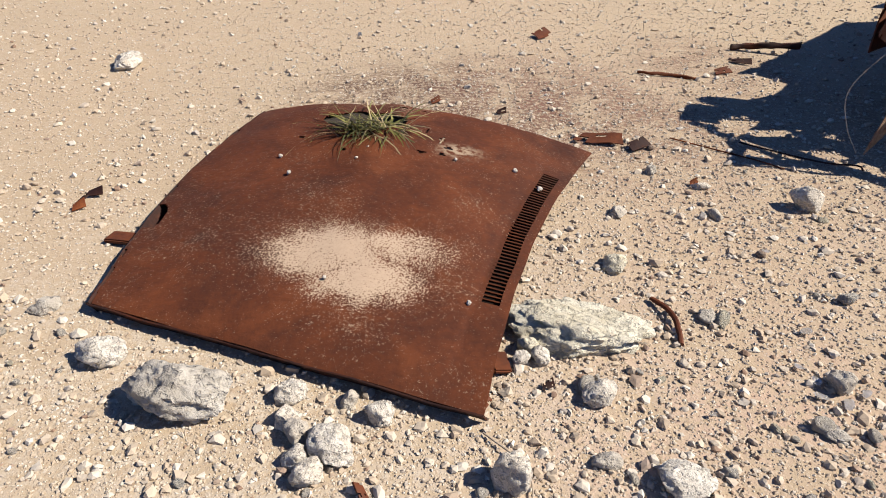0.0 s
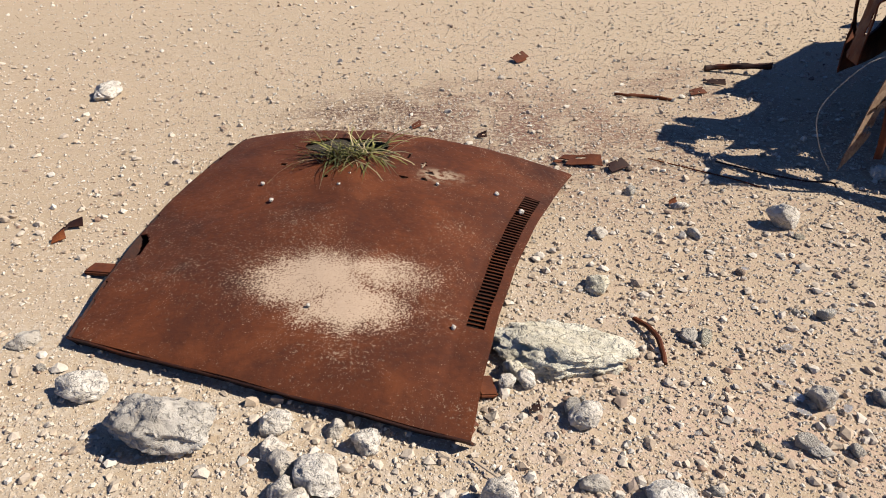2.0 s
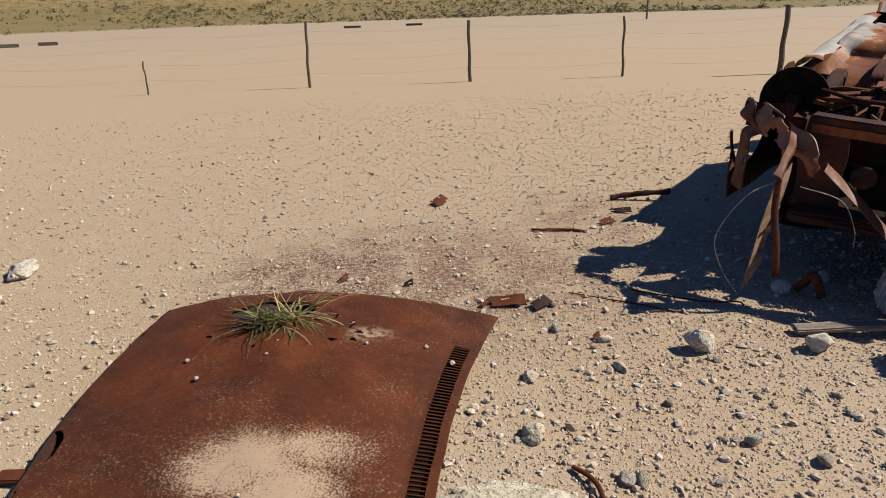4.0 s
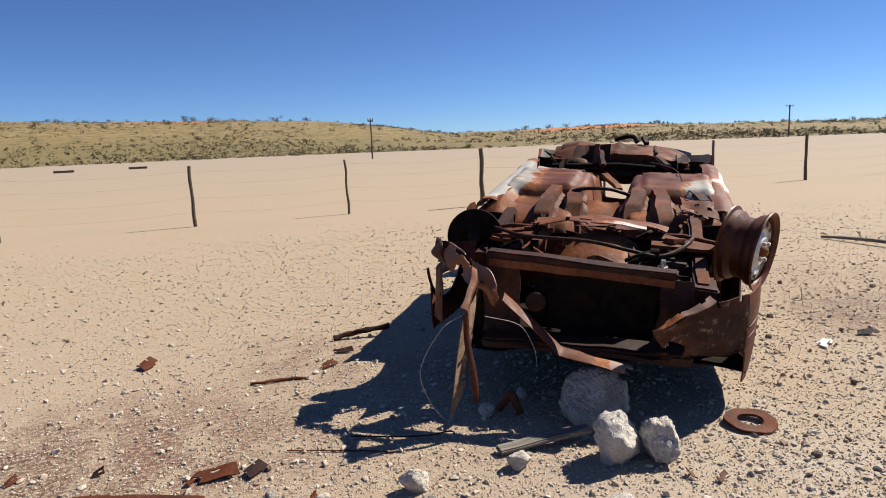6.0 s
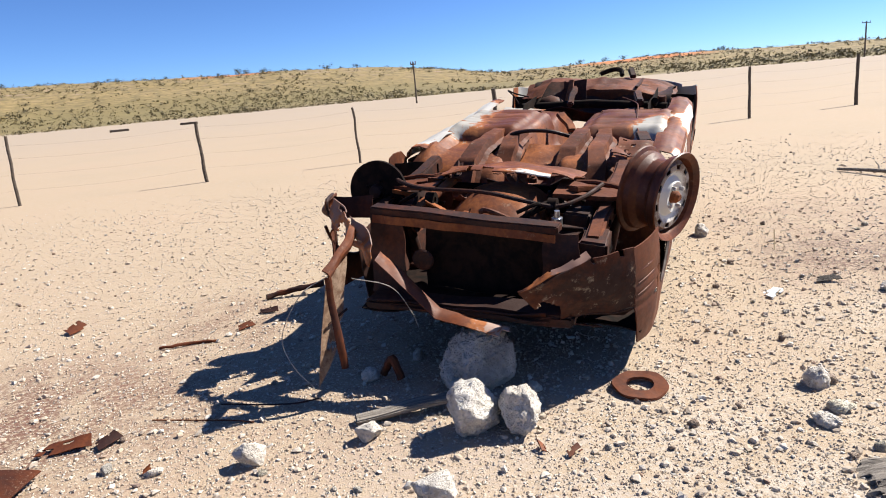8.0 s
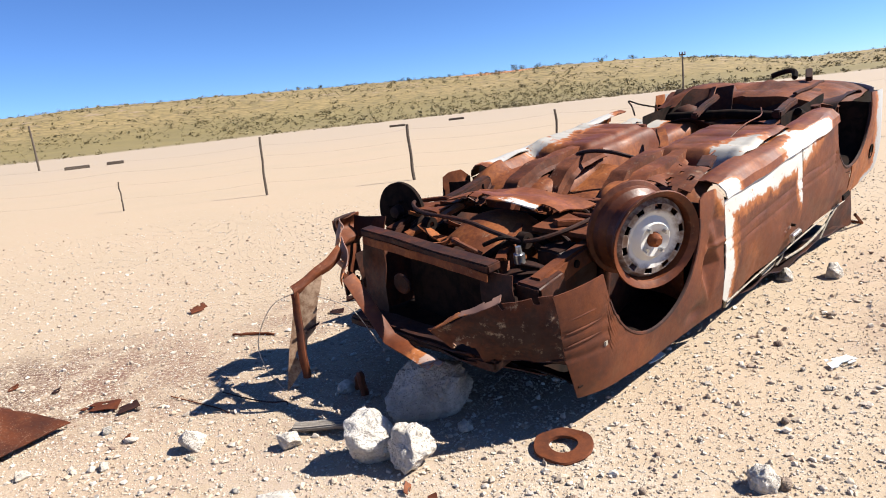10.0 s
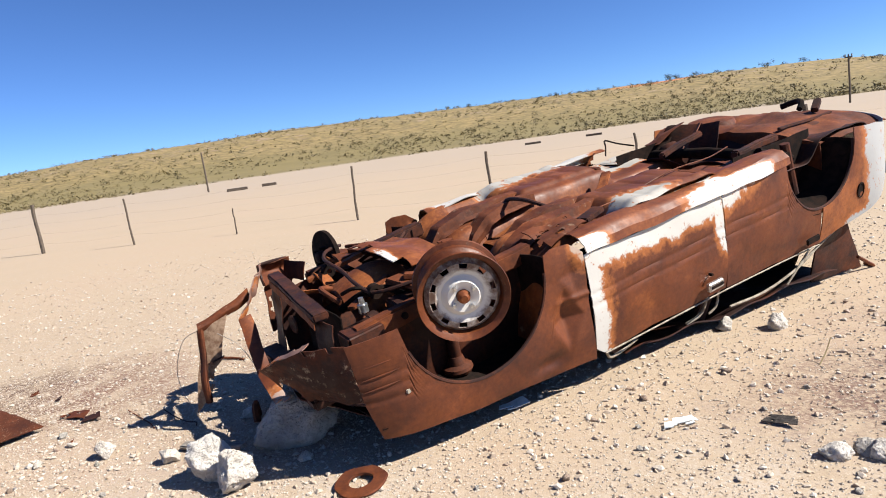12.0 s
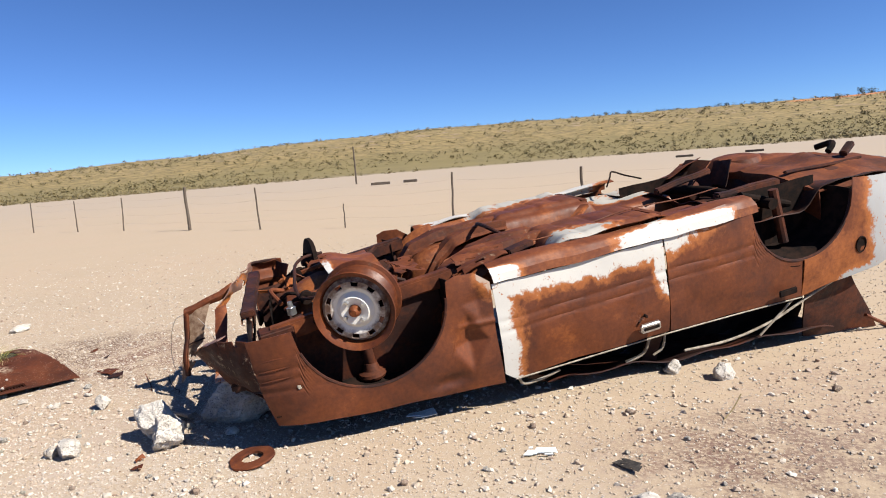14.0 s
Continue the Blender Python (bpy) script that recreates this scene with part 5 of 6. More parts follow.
# ---- stones ----
def boulder(name, at, size, material, label, seed, rough=0.28, sink=0.12, turn=0.0, detail=4, category="stone", group="loose stones on the gravel", facets=15):
    bm = bmesh.new()
    bmesh.ops.create_icosphere(bm, subdivisions=detail, radius=1.0)
    r = random.Random(seed)
    cuts = []
    for _ in range(facets):
        d = Vector((r.gauss(0, 1), r.gauss(0, 1), r.gauss(0, 0.8))).normalized()
        cuts.append((d, r.uniform(0.52, 0.86)))
    for v in bm.verts:
        p = v.co.copy()
        for d, k in cuts:
            o = p.dot(d) - k
            if o > 0:
                p -= d * o * 0.82
        at_noise = p + Vector((seed * 3.1, 0, seed))
        p *= 1 + rough * 0.55 * noise.noise(at_noise * 1.6) + rough * 0.30 * noise.noise(at_noise * 3.9) - rough * 0.35 * max(0.0, noise.noise(at_noise * 6.5)) + 0.05 * noise.noise(p * 15)
        v.co = Vector((p.x * size[0], p.y * size[1], p.z * size[2]))
    low = min(v.co.z for v in bm.verts)
    high = max(v.co.z for v in bm.verts)
    for v in bm.verts:
        v.co.z -= low + sink * (high - low)
    ob = mesh_object(name, bm, material)
    crisp(ob, 55)
    ob.matrix_world = pose(at[0], at[1], at[2] if len(at) > 2 else 0, 0, 0, turn)
    return tagged(ob, label, category, group)


boulder("boulder", (2.30, 2.245), (0.205, 0.152, 0.130), STONE_GREY, "large pale grey boulder propping up the nose of the wreck", 11, 0.26, 0.17, 48, 6, "boulder", "stones under the wreck", 3)
boulder("stone", (2.105, 1.875), (0.125, 0.095, 0.112), STONE_WHITE, "upright white calcrete stone beside the boulder", 12, 0.30, 0.12, 20, 5, facets=8)
boulder("stone", (2.26, 1.82), (0.105, 0.085, 0.092), STONE_WHITE, "white calcrete stone leaning by its neighbour", 13, 0.30, 0.12, 60, 5, facets=8)
boulder("stone", (1.345, 2.075), (0.065, 0.052, 0.055), STONE_WHITE, "small white stone on open gravel", 14, 0.25, 0.15, 10)
boulder("stone", (1.76, 2.03), (0.062, 0.045, 0.042), STONE_WHITE, "small white stone near the grey plank", 15, 0.25)
boulder("stone", (1.835, 1.56), (0.085, 0.065, 0.055), STONE_WHITE, "rounded white stone half sunk in gravel", 16, 0.25)
boulder("stone", (1.745, 1.53), (0.04, 0.035, 0.035), STONE_GREY, "small grey stone on the gravel", 17)
boulder("flat_rock", (0.525, 1.325), (0.165, 0.115, 0.050), STONE_CREAM, "broad cream rock lying beside the bonnet", 18, 0.5, 0.2, -8, 5, "rock", facets=8)
boulder("stone", (-0.345, 0.985), (0.125, 0.080, 0.066), STONE_GREY, "angular grey rock in front of the bonnet", 19, 0.42, 0.22, 5, 5, facets=11)
STONES_BY_BONNET = [(-0.60, 1.10, .055, .04, .05, 0), (-0.125, 1.035, .034, .028, .04, 0), (-0.115, 0.965, .036, .028, .025, 0), (-0.08, 0.925, .034, .03, .035, 2), (0.0, 0.895, .055, .042, .045, 0), (-0.065, 0.86, .03, .027, .03, 0), (-0.03, 0.825, .034, .03, .034, 0), (0.075, 0.995, .035, .03, .035, 0), (0.005, 1.03, .026, .022, .028, 2), (0.365, 0.855, .040, .036, .060, 0), (0.69, 0.885, .055, .04, .04, 0), (0.555, 1.10, .045, .035, .035, 0), (0.65, 1.635, .045, .034, .036, 1), (1.105, 1.20, .035, .03, .04, 2)]
STONES_AROUND = [(1.035, 1.05, .034, .026, .016, 2), (0.55, 0.925, .03, .024, .022, 2), (-0.84, 1.26, .04, .026, .028, 2), (-1.625, 3.20, .11, .06, .05, 0), (0.40, 1.245, .03, .028, .035, 1), (0.425, 1.215, .026, .024, .03, 0), (0.38, 1.20, .022, .02, .028, 0), (4.39, 3.58, .06, .045, .055, 2), (4.665, 3.555, .065, .055, .065, 0), (3.93, 1.53, .12, .09, .075, 0), (3.37, 1.53, .05, .045, .06, 0), (4.54, 2.08, .055, .045, .05, 0), (4.70, 2.07, .055, .05, .06, 0)]
STONES_BY_WRECK = [(3.15, 1.32, .05, .035, .03, 0), (3.27, 1.37, .05, .035, .03, 1), (4.656, 2.10, .05, .04, .05, 2), (4.85, 2.12, .05, .035, .04, 0), (0.86, 1.42, .03, .022, .02, 2), (1.02, 1.98, .035, .022, .02, 2), (0.70, 1.95, .03, .03, .025, 2), (1.02, 2.18, .035, .02, .02, 0), (1.9, 2.52, .05, .04, .04, 0), (2.15, 2.62, .05, .03, .03, 0), (2.45, 2.05, .035, .03, .03, 0)]
for k, (x, y, a, b, c, mt) in enumerate(STONES_BY_BONNET + STONES_AROUND + STONES_BY_WRECK):
    boulder("stone", (x, y), (a * 1.10, b * 1.10, c * 0.84), (STONE_WHITE, STONE_CREAM, STONE_GREY)[mt], ("white calcrete stone on the gravel", "cream stone on the gravel", "grey stone on the gravel")[mt], 30 + k, 0.34, 0.24, k * 37, 4, facets=9)
for k, (x, y, a) in enumerate([(2.78, 1.53, .028), (3.42, 1.52, .03), (3.0, 1.55, .018), (2.62, 1.45, .016), (2.2, 1.35, .02), (3.6, 1.9, .025), (3.9, 2.6, .025), (4.3, 2.9, .03), (1.5, 2.7, .02), (0.9, 2.5, .02), (1.1, 1.75, .02), (5.2, 3.5, .03), (3.3, 1.0, .03), (3.05, 1.15, .02)]):
    boulder("pebble", (x, y), (a, a * .8, a * .7), STONE_DARK, "small dark brown pebble", 90 + k, 0.3, 0.2, k * 51, 2, "pebble", "dark pebbles")
for k, (x, y, a) in enumerate([(0.30, 0.52, .010), (0.9, 0.23, .009), (0.945, 0.70, .012), (0.86, 0.74, .011), (0.70, 0.71, .008), (0.45, 0.62, .007), (0.24, 0.60, .009), (0.55, 0.19, .007), (0.46, 0.68, .006)]):
    p = bonnet_at(x, y)
    boulder("pebble", (p.x, p.y, p.z), (a, a, a * .8), STONE_WHITE, "small white pebble lying on the bonnet", 120 + k, 0.2, 0.1, 0, 2, "pebble", "pebbles on the bonnet")


small = [boulder("stone", (0, 0), (1, 0.8, 0.75), (STONE_WHITE, STONE_CREAM, STONE_WHITE)[k % 3], ("small white stone on the gravel", "small cream stone on the gravel", "small white stone on the gravel")[k % 3], 200 + k, 0.3, 0.25, 0, 3, "stone", "small stones on the gravel") for k in range(6)]
spots = random.Random(21)
placed_stones = []
while len(placed_stones) < 120:
    k = len(placed_stones)
    if k < 60:
        x, y = spots.uniform(-1.5, 1.5), spots.uniform(0.55, 1.2)
        if y > 1.32 - 0.26 * (x + 0.7) - 0.14 and x < 0.35:
            continue
    elif k < 90:
        x, y = spots.uniform(0.75, 2.6), spots.uniform(0.9, 2.6)
    else:
        x, y = spots.uniform(2.6, 6.2), spots.uniform(0.9, 3.2)
        if x - y < 1.2:
            continue
    size = min(0.030, 0.010 * (1 - spots.random()) ** -0.5)
    placed_stones.append((x, y, size))
for k, (x, y, size) in enumerate(placed_stones):
    m = pose(x, y, 0, spots.uniform(-15, 15), spots.uniform(-15, 15), spots.uniform(0, 360))
    ob = small[k] if k < 6 else copy_thing(small[k % 6], m)
    ob.matrix_world = m
    ob.scale = (size, size, size)


# ---- scrap, wood and litter ----
def flat_ring():
    bm = lathe([(0.052, 0.0), (0.052, 0.012), (0.104, 0.012), (0.107, 0.006), (0.104, 0.0)], 40, (0, 0, 0), "z", True)
    for v in bm.verts:
        q = math.atan2(v.co.y, v.co.x)
        k = 1 + 0.02 * math.cos(6 * q) * (math.hypot(v.co.x, v.co.y) > 0.08)
        v.co.x, v.co.y = v.co.x * k, v.co.y * k
        v.co = wobble(v.co, 0.006, 9, 3)
    ob = mesh_object("steel_ring", bm, RUST)
    ob.matrix_world = pose(2.80, 1.845, 0.012, 4, -3, 20)
    return tagged(ob, "flat rusted steel ring lying on the gravel", "scrap metal")


flat_ring()


def stick(name, pts, radius, material, label, category, taper=None, dent=0.0, seed=1.0):
    bm = tube(pts, radius, 8, taper, smooth_steps=5)
    for v in bm.verts:
        v.co = wobble(v.co, dent, 22, seed)
    return tagged(mesh_object(name, bm, material), label, category)


plank = beam((0, 0, 0), (0.40, 0, 0.012), 0.055, 0.022, 0.005, cuts=10, dent=0.012, seed=4)
pl = mesh_object("plank", plank, GREY_WOOD)
pl.matrix_world = pose(1.734, 2.155, 0.02, 6, -2, -10)
tagged(pl, "grey weathered wooden plank beside the boulder", "plank")
stick("steel_rod", [(1.27, 2.60, 0.012), (1.42, 2.50, 0.014), (1.55, 2.43, 0.016), (1.64, 2.39, 0.03), (1.655, 2.37, 0.02)], 0.0035, RUST_DK_SHADE, "thin bent rusted rod on the gravel", "scrap metal")
stick("rust_strip", [(1.00, 3.49, 0.008), (1.08, 3.46, 0.014), (1.18, 3.46, 0.010), (1.30, 3.42, 0.006)], 0.009, RUST_BARS, "flaking strip of rusted metal on the gravel", "scrap metal", dent=0.006)
stick("rust_strip", [(0.73, 1.485, 0.01), (0.765, 1.42, 0.018), (0.775, 1.35, 0.014), (0.772, 1.305, 0.008)], 0.007, RUST, "short curled strip of rusted metal", "scrap metal", dent=0.004)
stick("steel_rod", [(1.0, 2.62, 0.006), (1.15, 2.53, 0.006), (1.3, 2.44, 0.006), (1.38, 2.38, 0.004)], 0.003, RUST, "thin rusted rod half buried in gravel", "scrap metal")
stick("rust_strip", [(1.62, 4.02, 0.02), (1.72, 4.02, 0.03), (1.86, 3.98, 0.05), (1.98, 3.95, 0.06)], 0.018, RUST_DK_SHADE, "dark bent strip of rusted metal behind the wreck", "scrap metal", dent=0.008)
stick("rust_strip", [(1.95, 2.50, 0.02), (1.98, 2.44, 0.10), (2.0, 2.40, 0.02)], 0.018, RUST, "bent rusted bracket under the wreck", "scrap metal", dent=0.006)
stick("dry_stem", [(4.72, 2.96, 0.0), (4.76, 3.0, 0.05), (4.79, 3.03, 0.11)], 0.003, STRAW, "single dry stem standing in the gravel", "dry plant")
stick("dry_stem", [(0.30, 0.97, 0.01), (0.38, 0.90, 0.012), (0.40, 0.84, 0.01), (0.39, 0.78, 0.008)], 0.002, WIRE, "thin dry root on the gravel", "dry plant")


def flake(at, size, material, label, seed, turn=0, category="scrap metal", lift=0.02, name="rust_flake"):
    f = quad((-0.5 * size[0], -0.5 * size[1], 0), (0.5 * size[0], -0.35 * size[1], 0.2 * lift), (0.42 * size[0], 0.5 * size[1], lift), (-0.35 * size[0], 0.42 * size[1], 0.3 * lift))
    bm = sheet(f, 8, 6, 0.004, 0.0, 1, 0, lambda a, b: noise.noise(Vector((a * 3 + seed, b * 3, 0))) < 0.34)
    for v in bm.verts:
        v.co = wobble(v.co, 0.12 * min(size), 12, seed)
        v.co.z += 0.10 * min(size)
    ob = mesh_object(name, bm, material)
    ob.matrix_world = pose(at[0], at[1], 0.006, 0, 0, turn)
    return tagged(ob, label, category, "rusted scraps")


for k, (x, y, a, b, mt, tn) in enumerate([(0.70, 2.54, .20, .07, RUST, -10), (0.85, 2.50, .10, .06, RUST_DK_SHADE, 30), (0.52, 4.12, .13, .09, RUST, 40), (2.33, 1.58, .06, .028, RUST, 5), (2.255, 1.65, .05, .022, RUST_LIGHT, 80), (-1.04, 1.85, .06, .03, RUST_DK_SHADE, 10), (-1.04, 1.76, .045, .03, RUST_LIGHT, 30),
                                          (0.30, 1.05, .04, .02, RUST, 60), (0.44, 1.12, .03, .015, RUST_DK_SHADE, 20), (0.08, 0.80, .04, .02, RUST, 120), (1.0, 2.2, .03, .02, RUST_LIGHT, 0), (0.30, 2.80, .05, .03, RUST_DK_SHADE, 0), (0.0, 2.9, .06, .03, RUST, 40), (1.45, 3.55, .10, .05, RUST, 15), (1.6, 3.75, .12, .04, RUST_DK_SHADE, -20), (4.417, 2.335, .13, .055, SOOT, -30)]):
    flake((x, y), (a, b), mt, "flake of rusted steel on the gravel" if mt is not SOOT else "charred black scrap on the gravel", k * 1.3, tn, lift=0.02 + 0.15 * b)
flake((4.035, 2.34), (0.15, 0.07), CHIP, "pale broken plastic shard on the gravel", 4.2, 15, "litter", 0.012, "plastic_shard")
flake((3.30, 2.545), (0.17, 0.06), CHIP, "pale broken shard under the wing", 5.6, 35, "litter", 0.02, "plastic_shard")


def glass_shard(at, size, seed):
    """A thin broken piece of glass with an uneven outline, lying nearly flat."""
    r = random.Random(seed)
    bm = bmesh.new()
    ring = []
    for i in range(9):
        q = 2 * math.pi * i / 9 + r.uniform(-0.25, 0.25)
        k = size * 0.5 * r.uniform(0.65, 1.1)
        ring.append(bm.verts.new((k * math.cos(q) * 1.25, k * math.sin(q) * 0.8, 0)))
    bm.faces.new(ring)
    bmesh.ops.solidify(bm, geom=bm.faces[:], thickness=0.004)
    ob = mesh_object("glass_shard", bm, DUSTY_GLASS, smooth=False)
    ob.matrix_world = pose(at[0], at[1], 0.012, r.uniform(-7, 7), r.uniform(-7, 7), r.uniform(0, 360))
    return tagged(ob, "thin dusty glass shard on the gravel", "litter", "broken glass on the gravel")


for k, (x, y, a) in enumerate([(1.099, 1.388, 0.033), (1.037, 1.056, 0.043), (1.046, 1.158, 0.033), (1.1, 1.14, 0.033), (1.222, 1.552, 0.03), (1.153, 1.178, 0.027), (1.114, 1.765, 0.023), (1.055, 1.208, 0.03), (1.031, 1.252, 0.023), (0.791, 1.075, 0.017)]):
    glass_shard((x, y), a, 300 + k)


def wood_slab():
    def f(a, b):
        x, y = 0.42 * (a - 0.5), 0.24 * (b - 0.5)
        grain = 0.007 * noise.noise(Vector((a * 2.5, b * 16, 7))) + 0.010 * noise.noise(Vector((a * 5, b * 7, 2)))
        return Vector((x, y, 0.045 * (math.sin(3.1 * a) * math.sin(3.1 * b)) ** 0.7 + grain + 0.012))
    bm = sheet(f, 60, 48, 0.026, 0.012, 8, 61, lambda a, b: (abs(a - 0.5) * 2) ** 3 + (abs(b - 0.5) * 2) ** 3 < 0.85 + 0.75 * noise.noise(Vector((a * 7, b * 11, 1))) and noise.noise(Vector((a * 2.2, b * 13, 4))) < 0.42)
    ob = mesh_object("weathered_wood_slab", bm, GREY_WOOD)
    ob.matrix_world = pose(3.14, 0.97, -0.012, 0, 0, -28)
    return tagged(ob, "split grey slab of weathered wood on the gravel", "wood")


wood_slab()
branch = new("dead_branch")
tagged(branch, "dead grey branch lying on the pan", "branch")
part("limb", tube([(7.52, 4.72, 0.02), (7.50, 4.40, 0.04), (7.47, 4.0, 0.05), (7.46, 3.58, 0.03)], 0.020, 8, lambda t: 0.7 + 0.5 * t, smooth_steps=4), GREY_WOOD, branch)
part("twig", tube([(7.46, 3.86, 0.05), (7.50, 3.74, 0.16), (7.54, 3.66, 0.29)], 0.013, 8, lambda t: 1.0 - 0.6 * t, smooth_steps=4), GREY_WOOD, branch)
part("twig", tube([(7.49, 4.25, 0.04), (7.56, 4.32, 0.09), (7.60, 4.38, 0.11)], 0.009, 8, lambda t: 1.0 - 0.5 * t), GREY_WOOD, branch)


# ---- fence and poles ----
POSTS = [(-18.2, 12.6, 1.05, 0.025), (-15.42, 12.44, 1.0, 0.024), (-13.03, 12.40, 1.0, 0.024), (-9.63, 12.0, 1.18, 0.052), (-6.71, 11.69, 1.05, 0.026), (-4.0, 11.56, 0.55, 0.018), (-1.30, 11.75, 1.08, 0.030), (1.50, 11.72, 1.02, 0.036), (4.18, 11.6, 1.00, 0.028), (6.70, 11.05, 1.10, 0.055),
         (9.45, 10.75, 1.0, 0.03), (12.26, 10.46, 1.05, 0.036), (15.22, 10.33, 1.08, 0.045), (18.3, 10.2, 1.05, 0.026), (21.4, 10.0, 1.05, 0.03)]
FENCE = new("wire_fence")
tagged(FENCE, "old wire fence on thin crooked wooden posts", "fence")
for k, (x, y, h, r) in enumerate(POSTS):
    rr = random.Random(k)
    lean = (rr.uniform(-0.04, 0.04), rr.uniform(-0.04, 0.04))
    pts = [(x + lean[0] * t + rr.uniform(-1, 1) * 0.012, y + lean[1] * t, h * t - (0.05 if t == 0 else 0)) for t in (0, 0.2, 0.4, 0.6, 0.8, 1.0)]
    part("post", tube(pts, r * 0.8, 8, lambda t: 1.05 - 0.15 * t + 0.05 * math.sin(t * 9), smooth_steps=2), POST_WOOD, FENCE)
for level in (0.25, 0.5, 0.75, 0.95):
    pts = []
    for (x0, y0, h0, _), (x1, y1, h1, _) in zip(POSTS, POSTS[1:]):
        for t in (0, 0.25, 0.5, 0.75):
            pts.append((x0 + (x1 - x0) * t, y0 + (y1 - y0) * t - 0.03, level * 0.98 - 0.05 * math.sin(math.pi * t)))
    part("wire", tube(pts, 0.0009, 4), WIRE, FENCE)
for x, y, h, arm, r in ((21.1, 57.0, 3.6, 0.5, 0.075), (-27.8, 44.7, 3.15, 0.0, 0.07), (93.8, 68.4, 4.9, 1.7, 0.11)):
    pole = new("utility_pole")
    z0 = ground_z(x, y)
    tagged(pole, "distant dark wooden utility pole" if not arm else "distant dark wooden utility pole with a crossarm", "utility pole", "poles on the pan")
    part("pole", tube([(x, y, z0 - 0.3), (x + 0.02, y, z0 + h * 0.5), (x, y, z0 + h)], r, 8, lambda t: 1.1 - 0.25 * t), POST_WOOD, pole)
    if arm:
        part("crossarm", beam((x - arm / 2, y, z0 + h - 0.18), (x + arm / 2, y, z0 + h - 0.18), 0.10, 0.10, 0.01), POST_WOOD, pole)
        for dx in (-0.45, 0.0, 0.45):
            part("insulator", tube([(x + dx * arm, y, z0 + h - 0.13), (x + dx * arm, y, z0 + h + 0.06)], 0.045, 6), GREY_WOOD, pole)
for x, y, ln, tn in ((-21.9, 39.6, 1.4, 25), (-20.3, 41.2, 1.0, 20), (-4.0, 62.0, 1.5, 5), (1.6, 64.0, 1.5, 0)):
    ob = mesh_object("sleeper", beam((-ln / 2, 0, 0.09), (ln / 2, 0, 0.09), 0.3, 0.2, 0.02, cuts=4, dent=0.02, seed=x), POST_WOOD)
    ob.matrix_world = pose(x, y, ground_z(x, y), 0, 0, tn)
    tagged(ob, "dark timber sleeper lying far out on the pan", "timber", "far timbers")


# ---- scrub and trees on the hills ----
def build_scrub():
    r = random.Random(3)
    verts, faces = [], []
    made = 0
    while made < 13000:
        az = radians(r.uniform(-88, 80))
        d = r.uniform(112, 345) if r.random() < 0.75 else r.uniform(112, 175)
        x, y = 2 + d * math.sin(az), d * math.cos(az)
        if noise.noise(Vector((x * 0.022, y * 0.022, 5))) + r.uniform(-0.6, 0.6) < 0.0:
            continue
        z = ground_z(x, y)
        s = r.choice((0.2, 0.25, 0.3, 0.35, 0.45, 0.75)) * (0.7 + d / 400)
        for _ in range(16):
            c = Vector((r.gauss(0, 0.45) * s, r.gauss(0, 0.45) * s, abs(r.gauss(0.35, 0.25)) * s))
            e = [Vector((r.gauss(0, 1), r.gauss(0, 1), r.gauss(0, 1))) * 0.22 * s for _ in range(3)]
            n = len(verts)
            verts += [(x + (c + k).x, y + (c + k).y, z + max(0, (c + k).z)) for k in e]
            faces.append((n, n + 1, n + 2))
        made += 1
    me = bpy.data.meshes.new("scrub")
    me.from_pydata(verts, [], faces)
    me.materials.append(BUSH)
    return tagged(new("scrub", me), "low grey-green scrub scattered over the dry hills", "scrub", kind="stuff")


build_scrub()


def far_tree(seed, s):
    r = random.Random(seed)
    t = new("thorn_tree")
    tagged(t, "dark low thorn tree on the skyline", "tree", "trees along the skyline")
    bm = tube([(0, 0, -0.3), (0.1 * s, 0, 0.5 * s), (0.05 * s, 0.1 * s, 1.0 * s)], 0.10 * s, 6, lambda q: 1.2 - 0.6 * q)
    for _ in range(5):
        q = r.uniform(0, 6.28)
        tube([(0.05 * s, 0.05 * s, 0.7 * s), (0.5 * s * math.cos(q), 0.5 * s * math.sin(q), 1.25 * s), (0.95 * s * math.cos(q), 0.9 * s * math.sin(q), 1.5 * s)], 0.05 * s, 5, lambda w: 1 - 0.6 * w, bm)
    part("trunk", bm, POST_WOOD, t)
    bm = bmesh.new()
    puffs = [(r.gauss(0, 0.75) * s, r.gauss(0, 0.75) * s, (1.15 + r.uniform(-0.5, 0.6)) * s) for _ in range(11)]
    for _ in range(420):
        p = Vector(r.choice(puffs)) + Vector((r.gauss(0, 0.3), r.gauss(0, 0.3), r.gauss(0, 0.28))) * s
        e = [p + Vector((r.gauss(0, 1), r.gauss(0, 1), r.gauss(0, 0.6))) * 0.11 * s for _ in range(3)]
        bm.faces.new([bm.verts.new(k) for k in e])
    part("crown", bm, TREE, t, smooth=False)
    return t


models = [far_tree(k, 0.8) for k in range(4)]
trees = random.Random(12)
placed = []
for az in list(np.linspace(-60, 62, 62)):
    a = az + trees.uniform(-1, 1)
    d = trees.uniform(318, 345)
    placed.append((a, d, trees.uniform(0.5, 1.2) * (1.0 if a > -25 else 0.55)))
for a, s in ((-4.5, 1.3), (4.6, 1.9), (5.2, 1.5), (6.6, 1.6), (11.6, 1.8), (14.2, 1.6), (33.0, 1.6), (35.0, 1.5), (36.5, 1.3), (44, 1.5), (-12, 1.2)):
    placed.append((a, 332, s))
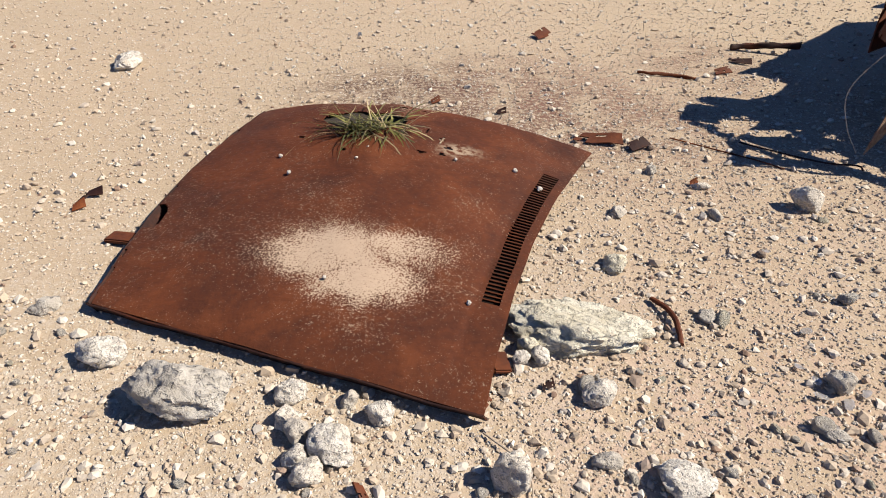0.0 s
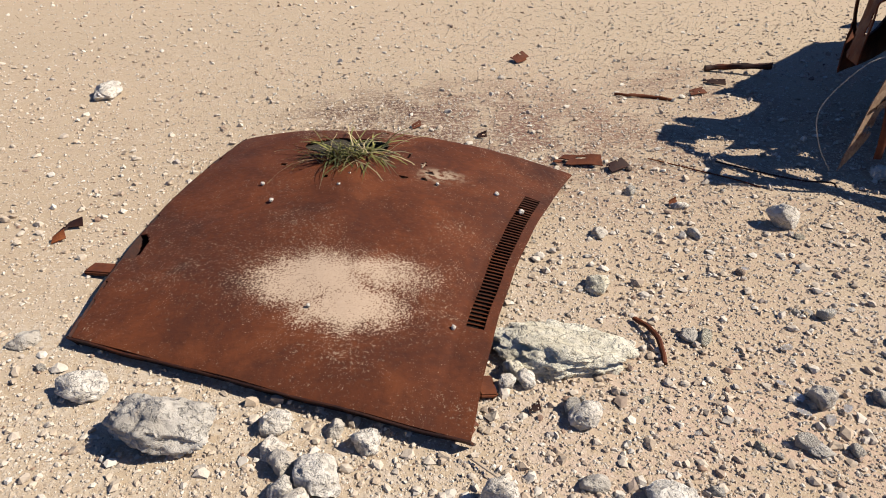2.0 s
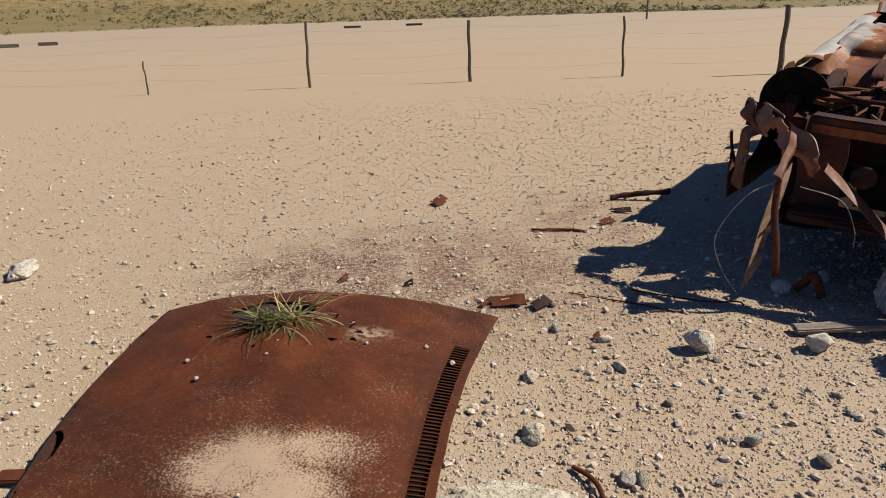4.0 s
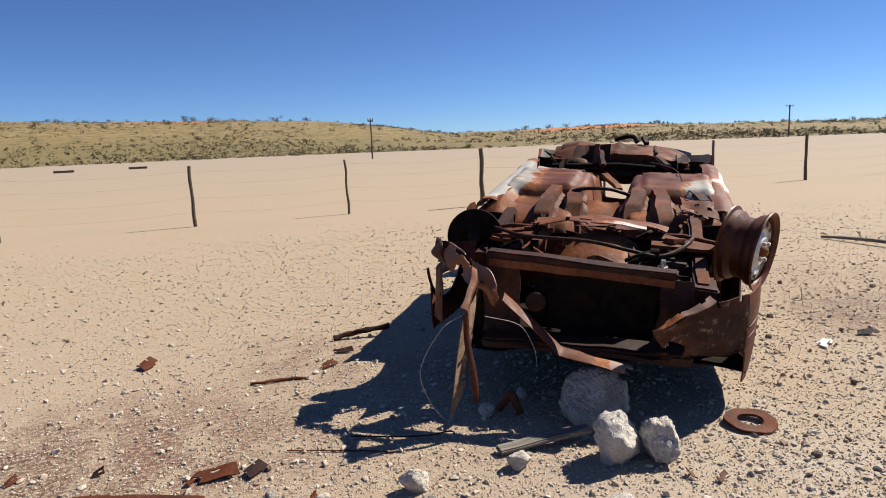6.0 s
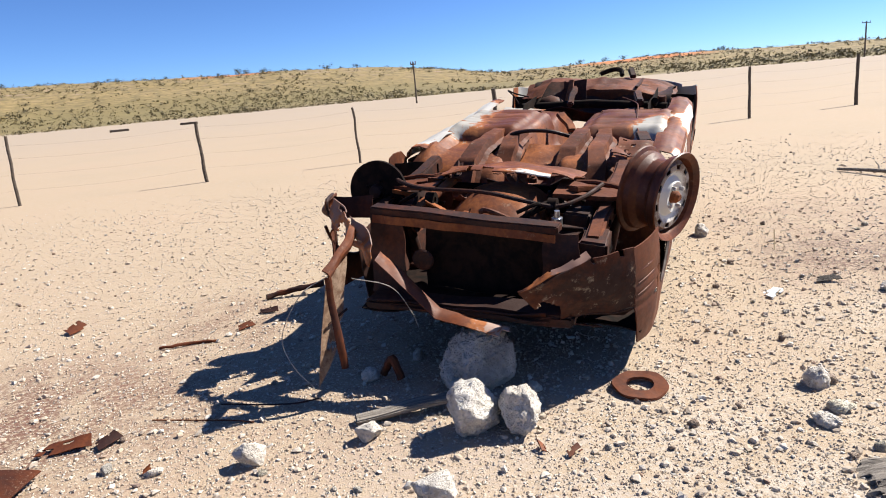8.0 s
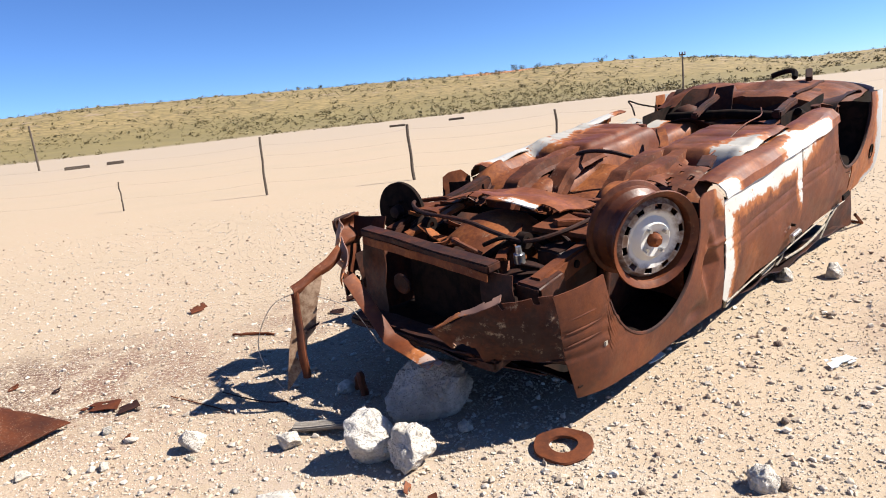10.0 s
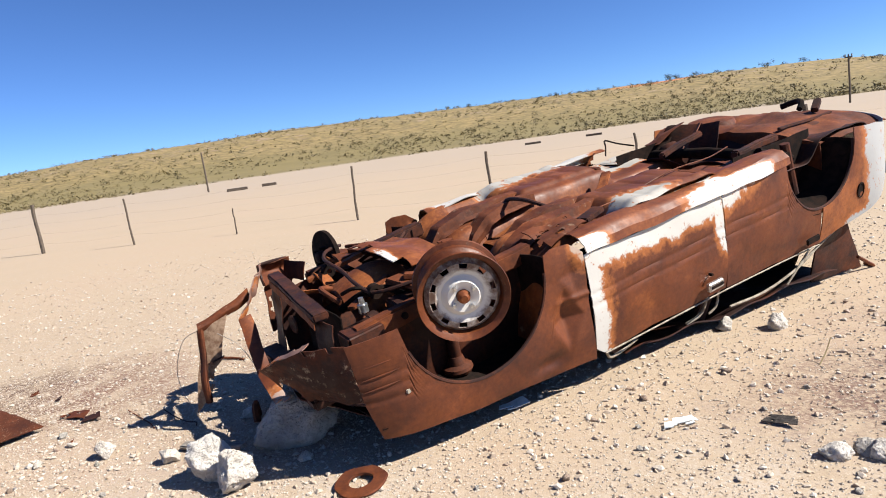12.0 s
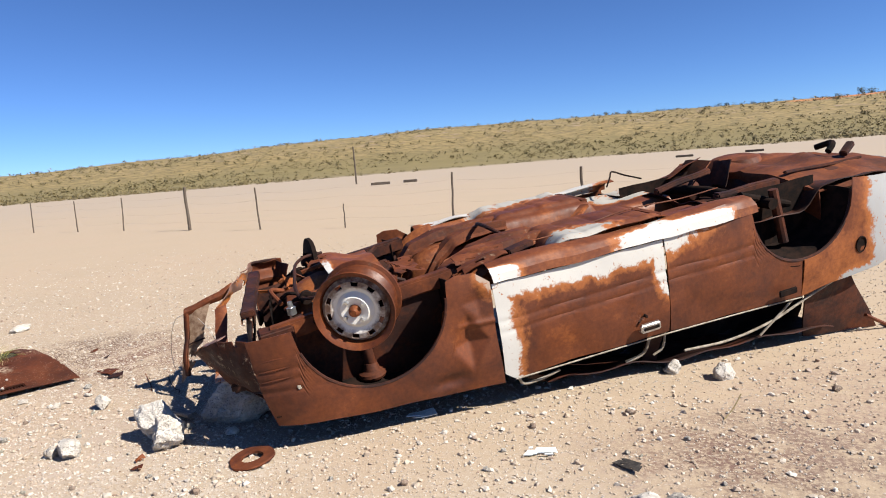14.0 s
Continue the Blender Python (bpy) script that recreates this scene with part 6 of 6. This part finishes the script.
for k, (a, d, s) in enumerate(placed):
    x, y = 2 + d * math.sin(radians(a)), d * math.cos(radians(a))
    m = pose(x, y, ground_z(x, y) - 0.15, 0, 0, k * 67)
    if k < 4:
        models[k].matrix_world = m
        models[k].scale = (s, s, s * 1.15)
    else:
        ob = copy_thing(models[k % 4], m)
        ob.scale = (s, s, s * 1.15)


# ---- gravel: loose stones too many to count ----
def build_gravel():
    r = np.random.default_rng(5)
    t = (1 + 5 ** 0.5) / 2
    ico = np.array([(-1, t, 0), (1, t, 0), (-1, -t, 0), (1, -t, 0), (0, -1, t), (0, 1, t), (0, -1, -t), (0, 1, -t), (t, 0, -1), (t, 0, 1), (-t, 0, -1), (-t, 0, 1)]) / 1.9
    tri = np.array([(0, 11, 5), (0, 5, 1), (0, 1, 7), (0, 7, 10), (0, 10, 11), (1, 5, 9), (5, 11, 4), (11, 10, 2), (10, 7, 6), (7, 1, 8), (3, 9, 4), (3, 4, 2), (3, 2, 6), (3, 6, 8), (3, 8, 9), (4, 9, 5), (2, 4, 11), (6, 2, 10), (8, 6, 7), (9, 8, 1)])
    octa = np.array([(1, 0, 0), (0, 1, 0), (-1, 0, 0), (0, -1, 0), (0, 0, 1), (0, 0, -1)]) * 1.05
    octri = np.array([(0, 1, 4), (1, 2, 4), (2, 3, 4), (3, 0, 4), (1, 0, 5), (2, 1, 5), (3, 2, 5), (0, 3, 5)])
    sets = [((0.3, 0.0), 75000, 0.0019, 2.0, 0.0055, octa, octri), ((2.3, -0.2), 60000, 0.0020, 2.1, 0.0055, octa, octri), ((4.6, -0.2), 60000, 0.0020, 2.1, 0.0055, octa, octri),
            ((0.2, 1.75), 15000, 0.0026, 2.2, 0.008, octa, octri), ((1.7, 1.1), 9000, 0.0026, 2.2, 0.008, octa, octri),
            ((0.3, 0.0), 9500, 0.0046, 2.3, 0.016, ico, tri), ((2.5, -0.2), 5200, 0.0046, 2.4, 0.015, ico, tri), ((4.6, -0.2), 5000, 0.0046, 2.4, 0.015, ico, tri)]
    vs, fs, n = [], [], 0
    for (cx, cy), count, least, power, most, base, face in sets:
        d = 0.75 * np.exp(r.random(count) ** 1.3 * np.log(12.5))
        way = np.radians(r.uniform(-75, 78, count))
        x, y = cx + d * np.sin(way) + r.normal(0, 0.28, count), cy + d * np.cos(way) + r.normal(0, 0.24, count)
        s = least * (1 - r.random(count)) ** (-1 / power)
        fine = s < most
        s = np.minimum(s * (d / 1.25) ** 0.28, 0.016)
        x, y, s = x[fine], y[fine], s[fine]
        m, k = len(x), len(base)
        shape = base[None] * (1 + r.uniform(-0.38, 0.38, (m, k, 1))) + r.uniform(-0.2, 0.2, (m, k, 3))
        shape = shape * np.stack([r.uniform(0.7, 1.25, m), r.uniform(0.7, 1.25, m), r.uniform(0.45, 0.9, m)], 1)[:, None]
        q = r.uniform(0, 6.28, m)
        c, sn = np.cos(q)[:, None], np.sin(q)[:, None]
        px, py = shape[:, :, 0] * c - shape[:, :, 1] * sn, shape[:, :, 0] * sn + shape[:, :, 1] * c
        v = np.stack([px * s[:, None] + x[:, None], py * s[:, None] + y[:, None], shape[:, :, 2] * s[:, None] + 0.35 * s[:, None]], 2)
        vs.append(v.reshape(-1, 3))
        fs.append((face[None] + (np.arange(m) * k)[:, None, None] + n).reshape(-1, 3))
        n += m * k
    me = bpy.data.meshes.new("gravel")
    v, f = np.concatenate(vs), np.concatenate(fs)
    me.from_pydata(v.tolist(), [], f.tolist())
    me.materials.append(GRAVEL)
    return tagged(new("gravel", me), "loose pale gravel and pebbles strewn over the pan", "gravel", kind="stuff")


build_gravel()
